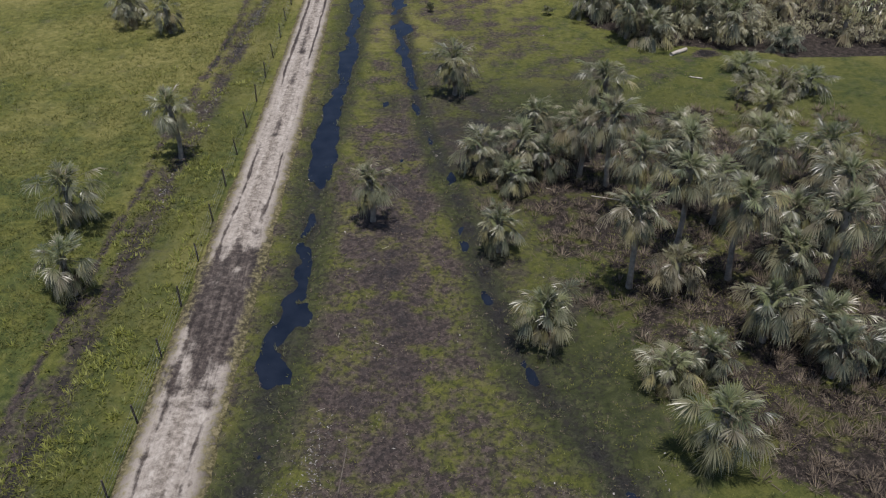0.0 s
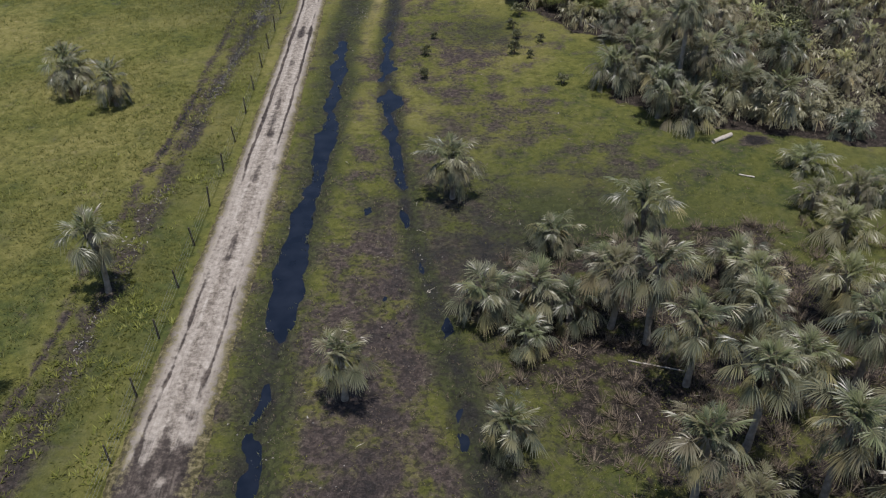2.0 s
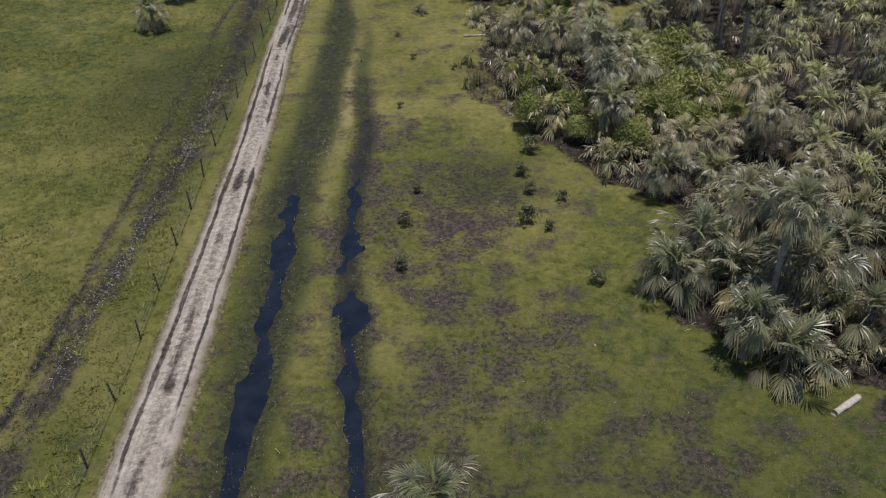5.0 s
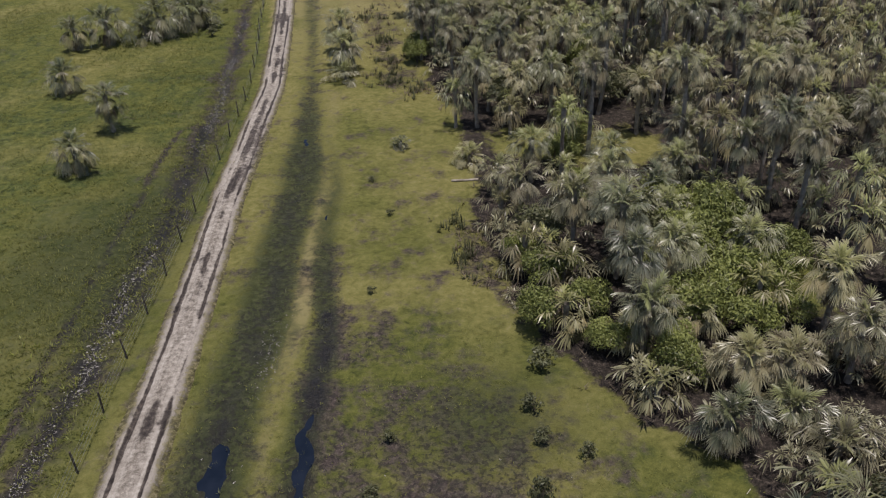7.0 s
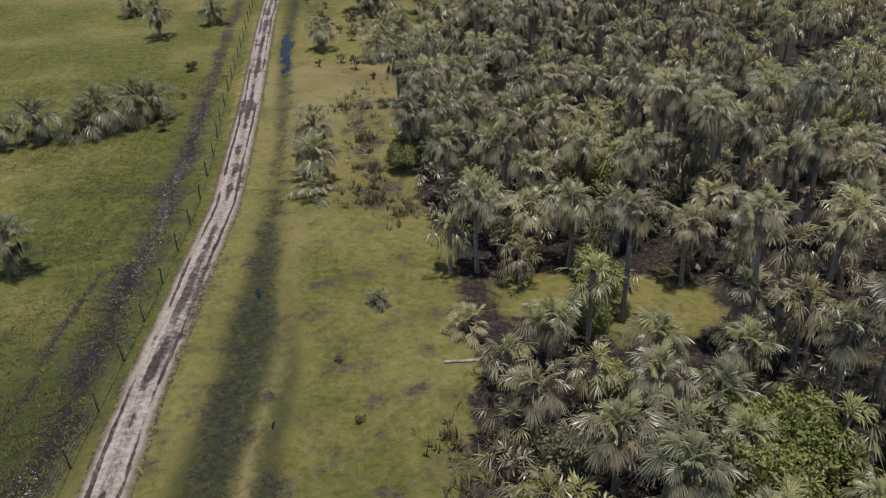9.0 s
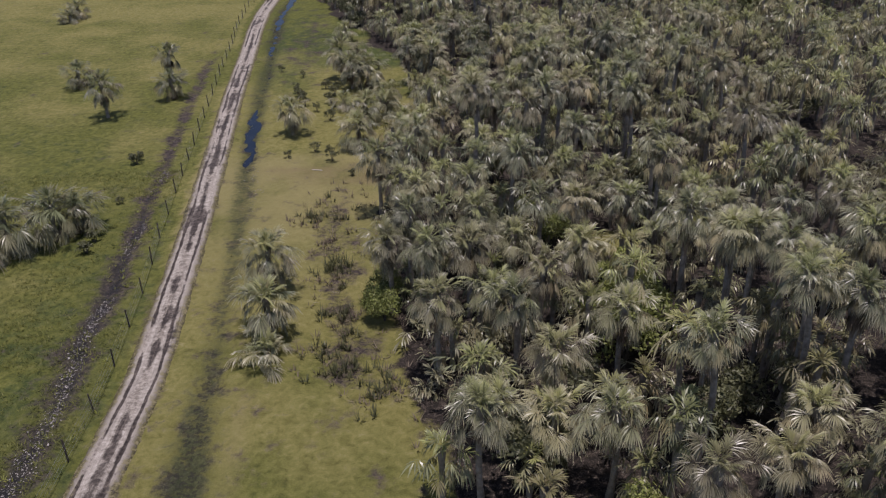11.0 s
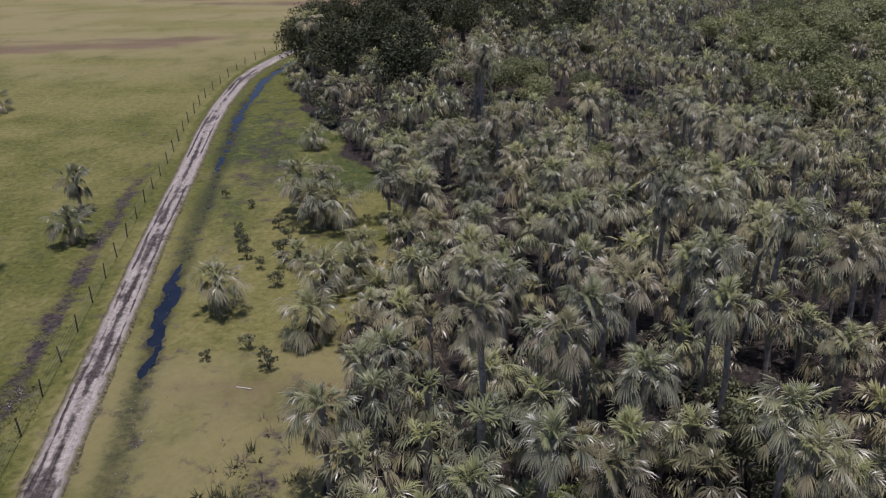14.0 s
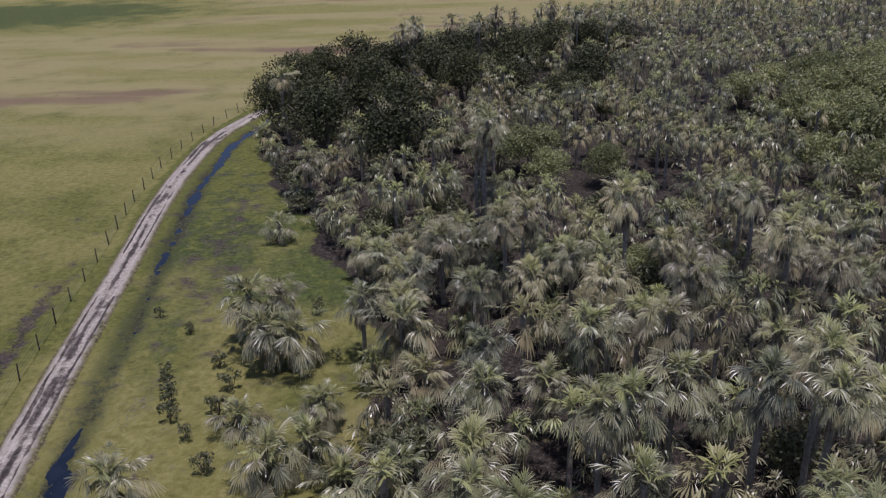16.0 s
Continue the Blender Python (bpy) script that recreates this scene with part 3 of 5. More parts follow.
def road_wet_shade(x, y, a):
    holes = np.clip(value_noise(x, y * 0.5, 2.0) * 2.4, 0, 1) * along((22, 0.35), (94, 0.35), (114, 0.45), (156, 0.4), (209, 0.4), (250, 0.5))(y)
    muddy = 1.25 * hump(y - 36.3, 4.4) * np.clip(0.75 + 0.6 * a + value_noise(x, y * 0.4, 1.5), 0.5, 1.2) + 0.25 * hump(y - 104.0, 6) + 0.35 * hump(y - 28.5, 2.0) + 0.5 * hump(y - 126.8, 9) * (a > -0.2) + 0.25 * hump(y - 162.8, 5)
    # The narrow lines at 0.47 paint the shadow of the rut walls in soil colour.
    middle = along((20, 0.3), (80, 0.4), (135, 0.75))(y) * hump(a + 0.1 * value_noise(x, y, 8.0), 0.15) * np.clip(value_noise(x + 3, y * 0.4, 1.6) * 2.5 + 0.75, 0.2, 1) + 1.0 * hump(np.abs(a + 0.12 * value_noise(x, y, 5.0)) - 0.47, 0.065) * np.clip(value_noise(x + 9, y * 0.25, 2.5) * 3 + along((80, 0.6), (90, 1.0), (122, 1.0), (135, 0.6))(y), 0, 1) * along((15, 0.5), (60, 0.6), (88, 1.2))(y)
    return np.clip(holes + muddy + middle, 0, 1)


road = ribbon("road", road_x, lambda y: road_w(y) / 2 * 1.5, -40, 345, 0.42, 61, road_height, ROAD, wet=road_wet_shade, across=lambda x, y, a: a)
tagged(road, "pale sand farm track with two wheel ruts and muddy holes", "dirt road", kind="structure")
for name, centre, y0, y1, level, label in (("ditch_water", ditch_x, 5, 300, -0.17, "still dark water in the ditch reflecting blue sky"), ("drain_water", drain_x, 12, 98, -0.18, "shallow standing water in a narrow drain")):
    strip = ribbon(name, centre, along((2, 3.2), (104, 2.8), (335, 2.2)), y0, y1, 1.0, 3, lambda x, y, a: np.full_like(x, level), WATER)
    tagged(strip, label, "water", kind="structure")

# ---- palms ----
RNG = np.random.RandomState(11)


def frond_arrays(elev, rng, petiole=1.15, blade=1.2, segments=25, droop=0.5, half_fan=95, wide=0.026, twist=0.0, stalk=3):
    """One fan frond that leaves the bud at that elevation in degrees, ahead along x: vertices (with how near the leaf's tip they lie) and triangles.
    A thin stalk bends down under its load and carries a folded fan of narrow segments with hanging tips."""
    verts, faces = [], []
    bend = radians(10 + 16 * max(0.0, math.cos(radians(elev))))
    p, heading = np.zeros(3), radians(elev)
    line = [p.copy()]
    for k in range(3):
        heading -= bend / 3
        p = p + petiole / 3 * np.array([math.cos(heading), 0, math.sin(heading)])
        line.append(p.copy())
    for k in range(stalk):
        a, b, n, w = line[k], line[k + 1], len(verts), 0.028
        for q in (a + (0, w, 0), a - (0, w, 0), b - (0, w * 0.8, 0), b + (0, w * 0.8, 0)):
            verts.append((*q, 0.3))
        faces += [(n, n + 1, n + 2), (n, n + 2, n + 3)]
    hub = line[-1]
    for k in range(segments):
        phi = radians(half_fan * (2 * (k + rng.uniform(-0.3, 0.3)) / (segments - 1) - 1))
        s = blade * (0.64 + 0.27 * math.cos(phi * 0.8)) * rng.uniform(0.75, 1.2)
        spine = 0.55 * blade * max(0.0, math.cos(phi)) ** 1.3
        tilt = heading - bend * 0.5
        d = np.array([math.cos(tilt) * math.cos(phi), math.sin(phi), math.sin(tilt) * math.cos(phi) - 0.3 * abs(math.sin(phi))])
        d[1], d[2] = d[1] * math.cos(twist) - d[2] * math.sin(twist) * 0.6, d[2] + d[1] * math.sin(twist)
        d /= np.linalg.norm(d)
        side = np.cross(d, (0, 0, 1.0))
        side = side / max(np.linalg.norm(side), 0.2)
        root = hub + np.array([math.cos(heading), 0, math.sin(heading)]) * spine * 0.6
        sag = droop * rng.uniform(0.45, 1.0)
        mid = root + d * s * 0.5 + np.array([0, 0, -sag * 0.12 * s])
        tip = root + d * s * 0.93 + np.array([0, 0, -sag * 0.75 * s])
        n = len(verts)
        lift = np.array([0, 0, 0.012 if k % 2 else -0.012])
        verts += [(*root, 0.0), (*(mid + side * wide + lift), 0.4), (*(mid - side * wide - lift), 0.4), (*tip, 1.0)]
        faces += [(n, n + 1, n + 2), (n + 1, n + 3, n + 2)]
    return np.array(verts), np.array(faces)


ELEVATIONS = (84, 70, 53, 34, 14, -8, -31)


def frond_kind(e, rng, segments, wide, stalk=3):
    """A frond for that elevation: the young ones stand in a close upright spray, the old ones arch over and hang."""
    petiole = (0.45 if e > 65 else (0.75 if e > 45 else (1.22 if e > 5 else 1.15))) * rng.uniform(0.7, 1.12)
    droop = 0.26 if e > 45 else (0.5 if e > 25 else (0.75 if e > 0 else 0.9))
    return frond_arrays(e + rng.uniform(-9, 9), rng, petiole, 0.86 if e > 45 else 0.95, segments, droop, 78 if e > 45 else (92 if e > 0 else 70), wide, rng.uniform(-1.1, 1.1) if e > 30 else rng.uniform(-0.6, 0.6), stalk)


FRONDS = [[frond_kind(e, RNG, 22, 0.0255) for _ in range(5)] for e in ELEVATIONS]
DEAD = [frond_arrays(-52 - 9 * k, RNG, 0.85, 0.95, 12, 0.9, 50, 0.034) for k in range(3)]
FAR_FRONDS = [[frond_kind(e, RNG, 9, 0.052, 0) for _ in range(3)] for e in ELEVATIONS]
LOW_FRONDS = [[frond_kind(e, RNG, 8, 0.055, 2) for _ in range(2)] for e in ELEVATIONS]
FALLEN = [frond_arrays(4, RNG, 0.9, 1.0, 15, 0.12, 80, 0.03) for _ in range(3)]


def crown_plan(rng, count=32):
    """Azimuth, elevation step and scale of each frond of a crown, youngest first."""
    plan = []
    for k in range(count):
        f = k / (count - 1)
        level = min(6, int(f ** 0.78 * 6.7 + rng.uniform(-0.9, 0.9) + 0.2))
        plan.append((k * 137.5 + rng.uniform(-40, 40), max(0, level), rng.uniform(0.74, 1.18), f))
    return plan


def turned(verts, azimuth, scale, lift=0.0):
    """The vertices turned about z, scaled and raised."""
    a = radians(azimuth)
    out = verts * scale
    x = out[:, 0] * math.cos(a) - out[:, 1] * math.sin(a)
    y = out[:, 0] * math.sin(a) + out[:, 1] * math.cos(a)
    return np.stack([x, y, out[:, 2] + lift, verts[:, 3]], -1)


def gather(pieces):
    """Joins (vertices, triangles, slot) pieces."""
    verts, faces, slots, n = [], [], [], 0
    for v, f, s in pieces:
        verts.append(v)
        faces.append(f + n)
        slots.append(np.full(len(f), s))
        n += len(v)
    return np.concatenate(verts), np.concatenate(faces), np.concatenate(slots)


def frond_slot(f, rng):
    """Young fronds are fresh green, the lowest ones yellow."""
    return 1 if f < 0.30 and rng.rand() < 0.85 else (2 if f > 0.6 and rng.rand() < 0.4 else 0)


def crown_pieces(rng, count, library):
    return [(turned(library[level][rng.randint(len(library[level]))][0], azimuth, scale, -0.25 * f), library[level][0][1], frond_slot(f, rng)) for azimuth, level, scale, f in crown_plan(rng, count)]


def dead_pieces(rng, count):
    return [(turned(DEAD[rng.randint(3)][0], rng.uniform(0, 360), rng.uniform(0.75, 1.1), -0.35 - 0.4 * rng.rand()), DEAD[0][1], int(rng.rand() < 0.12)) for _ in range(count)]


def trunk_arrays(rng, height, radius, sides=9):
    """A palm stem: swollen foot, slight bend, ringed with old leaf bases under the crown."""
    rings = max(4, int(height / 0.35))
    verts, faces = [], []
    sway = rng.uniform(-0.05, 0.05, 2) * height
    for k in range(rings + 1):
        f = k / rings
        z = -0.25 + f * (height + 0.25)
        r = radius * (1.25 - 0.3 * min(1, f * 4)) * (1 + 0.09 * (k % 2)) * (1.0 + 0.45 * max(0, (f - 0.75) * 4))
        c = sway * math.sin(f * math.pi)
        for i in range(sides):
            a = 2 * math.pi * (i + 0.5 * (k % 2)) / sides
            verts.append((c[0] + r * math.cos(a), c[1] + r * math.sin(a), z))
    for k in range(rings):
        for i in range(sides):
            a, b = k * sides + i, k * sides + (i + 1) % sides
            faces += [(a, b, b + sides), (a, b + sides, a + sides)]
    return np.array(verts), np.array(faces)


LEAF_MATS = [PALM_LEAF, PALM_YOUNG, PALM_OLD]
SHADED_MATS = [SHADED_LEAF, SHADED_YOUNG, SHADED_OLD]
FROND_MESHES = {}
for level, kinds in enumerate(FRONDS):
    for kind, (v, f) in enumerate(kinds):
        for slot in range(3):
            FROND_MESHES[level, kind, slot, True] = mesh_data("frond", v, f, SHADED_MATS[slot])
            FROND_MESHES[level, kind, slot, False] = mesh_data("frond", v, f, LEAF_MATS[slot])
DEAD_MESHES = [mesh_data("dead_frond", v, f, PALM_DEAD) for v, f in DEAD]
for kinds in FAR_FRONDS:
    for v, f in kinds:
        v[:, 3] *= 0.4
CROWNS, SHADED_CROWNS, SKIRTS = [], [], []
for k in range(9):
    v, f, s = gather(crown_pieces(RNG, 40 + k % 3 * 5, FRONDS))
    CROWNS.append(mesh_data("crown", v, f, LEAF_MATS, s))
for k in range(5):
    v, f, s = gather(crown_pieces(RNG, 46, FRONDS))
    SHADED_CROWNS.append(mesh_data("crown", v, f, SHADED_MATS, s))
for k in range(5):
    v, f, s = gather(dead_pieces(RNG, 14 + 4 * k))
    SKIRTS.append(mesh_data("dead_fronds", v, f, [PALM_DEAD, BLEACHED], s))
TRUNKS = {}


def trunk_mesh(height, rng):
    key = round(max(0.3, height) * 2) / 2
    if key not in TRUNKS:
        TRUNKS[key] = mesh_data("trunk", *trunk_arrays(rng, key, 0.17), PALM_BARK, smooth_faces=True)
    return TRUNKS[key], key


def palm_at(x, y, top, rng, size=1.0, split=False, dead=None, label="cabbage palm with a round crown of green fan fronds", group=""):
    """A palm whose visible crown has its middle at that height."""
    base = float(ground_height(x, y))
    bud = max(0.25, top - 0.55 * size)
    stem, length = trunk_mesh(bud, rng)
    thing = new("palm_tree")
    thing.matrix_basis = Matrix.Translation((x, y, base - 0.02)) @ Matrix.Rotation(rng.uniform(0, 6.28), 4, "Z")
    tagged(thing, label, "palm tree", group)
    trunk = part("trunk", stem, thing)
    trunk.scale = (1, 1, bud / length)
    if split:
        for azimuth, level, scale, f in crown_plan(rng, 46):
            leaf = part("frond", FROND_MESHES[level, rng.randint(5), frond_slot(f, rng), y < 84 or x < -20], thing)
            leaf.matrix_basis = Matrix.Translation((0, 0, bud - 0.25 * f * size)) @ Matrix.Rotation(radians(azimuth), 4, "Z") @ Matrix.Scale(scale * size, 4)
        for _ in range(dead if dead is not None else rng.randint(9, 17)):
            leaf = part("dead_frond", DEAD_MESHES[rng.randint(3)], thing, "brown hanging dead frond")
            leaf.matrix_basis = Matrix.Translation((0, 0, bud - 0.3 - 0.3 * rng.rand())) @ Matrix.Rotation(rng.uniform(0, 6.28), 4, "Z") @ Matrix.Scale(0.9 * size, 4)
    else:
        kinds = SHADED_CROWNS if y < 84 else CROWNS
        crown = part("crown", kinds[rng.randint(len(kinds))], thing)
        crown.matrix_basis = Matrix.Translation((0, 0, bud)) @ Matrix.Scale(size, 4)
        if bud > 1.5:
            skirt = part("dead_fronds", SKIRTS[rng.randint(len(SKIRTS))], thing, "brown skirt of dead fronds")
            skirt.matrix_basis = Matrix.Translation((0, 0, bud)) @ Matrix.Scale(size, 4)
    return thing

# ---- the palms, stretch by stretch: across, ahead, height of the crown's middle, size ----
MEADOW_PALMS = [
    (-23.7, 36.9, 3.3, 1), (-26.2, 44, 3.8, 1.15), (-21.9, 53, 5, 1), (-29.6, 77.1, 3.4, 1.05), (-34, 79.3, 3, 1), (-35.6, 82.4, 2.8, 1.2),
    (-31.9, 122.1, 3, 1.05), (-31.7, 130.2, 4.2, 1.05), (-40, 140.1, 2.9, 1.1), (-44.3, 153.9, 3.4, 1.1), (-41.1, 155.6, 3.8, 1.4), (-35.7, 158.3, 3.8, 1.6), (-36.9, 156.6, 2.6, 1.4),
    (-32.6, 160.4, 3.9, 1.55), (-31.4, 161.8, 3.0, 1.3), (-39.9, 191.8, 4.9, 1.25), (-34, 198.3, 3.2, 1.1), (-48.1, 204.3, 3, 1.1), (-36.3, 206.1, 4.7, 1), (-65.7, 244, 1.8, 1.1),
    (-65.5, 247.4, 2.7, 1.2),
]
THICKET_PALMS = [
    (11.2, 24.7, 3.6, 1.25), (18.4, 32, 2.9, 1.15), (3.9, 32.5, 3.2, 1.1), (15.6, 32.5, 3.6, 1.1), (17.4, 35.4, 4.6, 1.1), (19.9, 36.1, 6.6, 1.15),
    (9.2, 37.1, 6.2, 1.1), (15.1, 37.7, 6.5, 1.15), (18.9, 39.9, 4.2, 1.1), (21.7, 40.3, 6.2, 1.1), (1.7, 40.7, 2.8, 0.95), (12.7, 40.9, 6.3, 1.1),
    (-6.5, 44.1, 3.8, 0.95), (18.7, 44.4, 5.8, 1.15), (10.8, 45, 5.2, 1.1), (14.2, 46.4, 5.1, 1.1), (9.4, 48.2, 6.2, 1.15), (0.7, 50, 2.9, 1.15),
    (3.5, 50, 3.4, 1.25), (9.6, 53.7, 6.2, 1.1), (15.4, 53.7, 2.2, 1.2), (5.04, 56.7, 2, 0.95), (-1.3, 62.6, 4, 1.2),
]
THICKET_MORE = [
    (9.8, 29.1, 2.2, 0.9), (18.3, 29.9, 3, 0.9), (21.5, 30, 3.3, 1.1), (12.1, 30.1, 2.1, 0.8), (11.7, 36.8, 2.7, 1), (23.9, 36.9, 4.6, 1.2),
    (22.3, 42.6, 5.1, 1.2), (15.5, 43.5, 4.4, 1), (2.9, 47.4, 2.1, 0.9), (23.7, 47.7, 4.2, 1.2), (5.3, 49.4, 2.7, 1.1), (7.6, 49.4, 5, 1.1),
    (20, 50, 3.9, 1.1), (15.4, 50.6, 3.6, 1), (7.5, 52.1, 3.2, 1), (23, 57.2, 2.1, 1.1), (22.4, 60.9, 1.8, 0.8), (25.3, 61.4, 2, 1),
    (27.7, 62.1, 1.8, 1.1), (23.6, 66, 1.4, 1.1),
]
GLADE_PALMS = [
    (16.6, 72.8, 2.6, 1.25), (23.8, 73.2, 3.4, 1.25), (21.5, 74.9, 3.2, 1.1), (18.9, 77.8, 4.4, 1.2), (15.3, 78.9, 3.2, 1.25), (12.1, 79.1, 3.1, 1.15),
    (22.1, 80.4, 3.9, 1.2), (13.7, 80.9, 3.9, 1.2), (17.3, 81, 6.2, 1.1), (-11.3, 142.4, 1.4, 1), (-11.7, 145.2, 3.7, 1.15), (-12.5, 151, 4.2, 1.05),
    (-8.7, 180.1, 3.4, 1.2), (-16.5, 184.5, 4, 1.1), (-4.4, 187.1, 1.4, 1.2), (-8.7, 187.1, 3.3, 1.1), (-6.5, 189.2, 2.7, 1.2), (-11.8, 193.2, 1.7, 0.9),
    (-1.2, 198.2, 6, 1.2), (-9.4, 200.8, 3.7, 1.25), (-11.6, 200.8, 4.2, 1.1), (-13.3, 204.6, 5, 1.25),
]
GROVE_SOUTH = [
    (14.7, 73.9, 3.9, 1.1), (16.7, 76, 9.2, 1.1), (25.3, 78.7, 4.4, 1.1), (18.8, 88.7, 2, 1.2), (13.5, 89.6, 3.1, 1.1), (17.5, 91.6, 1.8, 1.1),
    (15.6, 93.7, 3.4, 1.1), (17.9, 94, 3.1, 1.15), (21.7, 94.5, 4.9, 1.15), (11, 97, 4.6, 1.1), (21.6, 98.5, 5.6, 1.15), (14.1, 98.8, 2.8, 1),
    (11, 100.9, 5.7, 1.15), (13.5, 102.5, 5.2, 1.1), (10.7, 104.9, 6.3, 1.15), (7.9, 107.4, 6, 1.15), (24, 109.6, 8.7, 1.1), (11.2, 112.9, 4.8, 1.1),
    (23.4, 113.5, 8.5, 1.1), (20.9, 113.6, 6.8, 1.1), (26.7, 114, 3.4, 1.1), (17, 116.5, 3.7, 1.1), (17.4, 119.3, 10.3, 1), (18.3, 119.9, 5.2, 1.25),
]
GROVE_SOUTH_B = [
    (23.6, 120.9, 9.5, 1.05), (26.9, 122, 9.2, 1.1), (1.3, 122.2, 1.3, 1.05), (11.4, 123.2, 8.8, 1), (2.2, 129.3, 7, 1.1), (8.7, 129.7, 6.4, 1.1),
    (6.1, 131, 5.2, 1.15), (13.5, 131.6, 9.4, 1.05), (22, 134.4, 9.8, 1.1),
]
GROVE_MIDDLE = [
    (25.6, 131.7, 9.7, 1.1), (18.9, 134.3, 10.9, 1), (32.3, 138.7, 6, 1.1), (19.9, 139.4, 10.2, 1.05), (0, 139.9, 6.8, 1.1), (25.7, 141.5, 9.8, 1.1),
    (6.8, 143.9, 6.4, 1.1), (-0.7, 146.1, 7.1, 1.1), (2, 147, 6.5, 1.15), (-3.5, 147.7, 6.4, 1.1), (17.6, 149.4, 6, 1.1), (-2, 149.8, 7.7, 1.1),
    (5.3, 149.9, 5.5, 1.1), (2.8, 151.1, 7.2, 1.15), (-1.6, 154.1, 7.8, 1.1), (16.4, 154.1, 3.4, 1.1), (2.3, 156.7, 7.2, 1.15), (9.3, 159.2, 5.9, 1.2),
    (10.2, 161, 6.4, 1.1), (5.9, 162.7, 7.6, 1.1), (11.5, 163.2, 8.7, 1.1), (-5.3, 163.6, 6.5, 1.15), (2.9, 164, 11.9, 1.05), (7.4, 164, 10.4, 1.1),
]
GROVE_MIDDLE_B = [
    (9, 166, 11.2, 1.1), (16.2, 166.5, 10.7, 1.1), (-2.1, 169, 6.7, 1.2), (11.8, 169.8, 10.3, 1.1),
]
GROVE_TALL = [
    (4.6, 139.5, 6.9, 1.1), (18.5, 140.5, 10.4, 1.1), (3.6, 143.9, 4.7, 1.1), (15.7, 144.3, 9.9, 1.15), (9.7, 146.8, 6.5, 1.15), (17.1, 158.6, 9.5, 1.15),
    (24, 160.3, 10.7, 1.1), (17.1, 171.5, 11.3, 1.1), (25.7, 172.7, 10.9, 1.1), (11.6, 172.9, 9, 1.15), (23, 175.3, 11.7, 1.1), (5.1, 177.6, 7, 1.25),
    (10.6, 177.8, 8.1, 1.2), (19.5, 179.4, 11.7, 1.05), (16.6, 180.3, 11.8, 1.1), (3, 182, 7.2, 1.25), (-0.7, 183.3, 5, 1.2), (24.6, 184, 7.7, 1.15),
    (14.1, 184.8, 9.3, 1.2), (14.5, 189.8, 10, 1.15), (17.6, 190.3, 3.4, 1.1), (18.9, 198.7, 8.1, 1.15), (25.3, 200.5, 11.1, 1.1),
]
GROVE_NORTH = [
    (18.6, 104, 4.6, 1.1), (14.8, 109.2, 3.8, 1), (16.3, 127.2, 5.7, 1), (21.5, 127.4, 6.6, 1.1), (6.5, 134.8, 6.4, 1.1), (10.7, 137.9, 6.9, 1.1),
    (19.8, 149.5, 7.7, 1.1), (13.5, 151.8, 7.4, 1.15), (7.4, 154.5, 6.4, 1.15), (16.2, 172.5, 10.3, 1.1), (-1.8, 177.1, 4.9, 1.1), (10.6, 181.2, 10.4, 1.1),
    (9.1, 181.3, 9.8, 1.1), (20, 182, 12.1, 1.1), (4, 188.9, 6.4, 1.15), (10, 189.1, 10, 1.15), (30.1, 191.7, 10.9, 1.1), (-6.3, 193.1, 2.8, 1.1),
    (4.2, 193.3, 6.6, 1.1), (26.7, 195.7, 10.6, 1.1), (17.5, 196.1, 10.3, 1.1), (12.7, 199.3, 8.1, 1.15), (29.9, 199.5, 6.7, 1.15), (4.2, 201.6, 6.9, 1.1),
]
GROVE_NORTH_B = [
    (-4.4, 201.8, 5.7, 1.1), (-1.3, 202.1, 5.7, 1.1), (8.2, 203.9, 6.5, 1.15), (3.5, 205.1, 5.1, 1.15), (15.1, 205.2, 11.9, 1.15), (-11.3, 206.3, 4.2, 1.1),
    (-1.6, 208.5, 5, 1.25), (6.3, 208.8, 9.1, 1.15), (-3.7, 210.5, 5.6, 1.1), (-1.7, 210.9, 5.9, 1.1), (8.6, 211.4, 8.7, 1.1), (27, 211.8, 9.4, 1.1),
    (26.9, 215.1, 9, 1.1), (-5.7, 215.4, 4, 1.15), (3.6, 217.9, 5.2, 1.1), (6, 224.4, 12.9, 1.1), (-15.1, 225.4, 2.6, 1.1), (5.4, 227, 10.8, 1.15),
    (5.8, 229.9, 12.4, 1.1), (-13.3, 235.1, 6.4, 1.1),
]
GROVE_MORE = [
    (4.6, 112.3, 4.4, 1.1), (19.9, 136.8, 10.4, 1), (28.6, 139.6, 11, 1.1), (33.5, 141, 5.6, 1.1), (17.3, 141.1, 10.1, 1.05), (17.2, 156.5, 8.8, 1.1),
    (6.1, 158.1, 8.5, 1.1), (14.5, 164, 4.4, 1.1), (2.9, 179.2, 7, 1.2),
]
placed = []
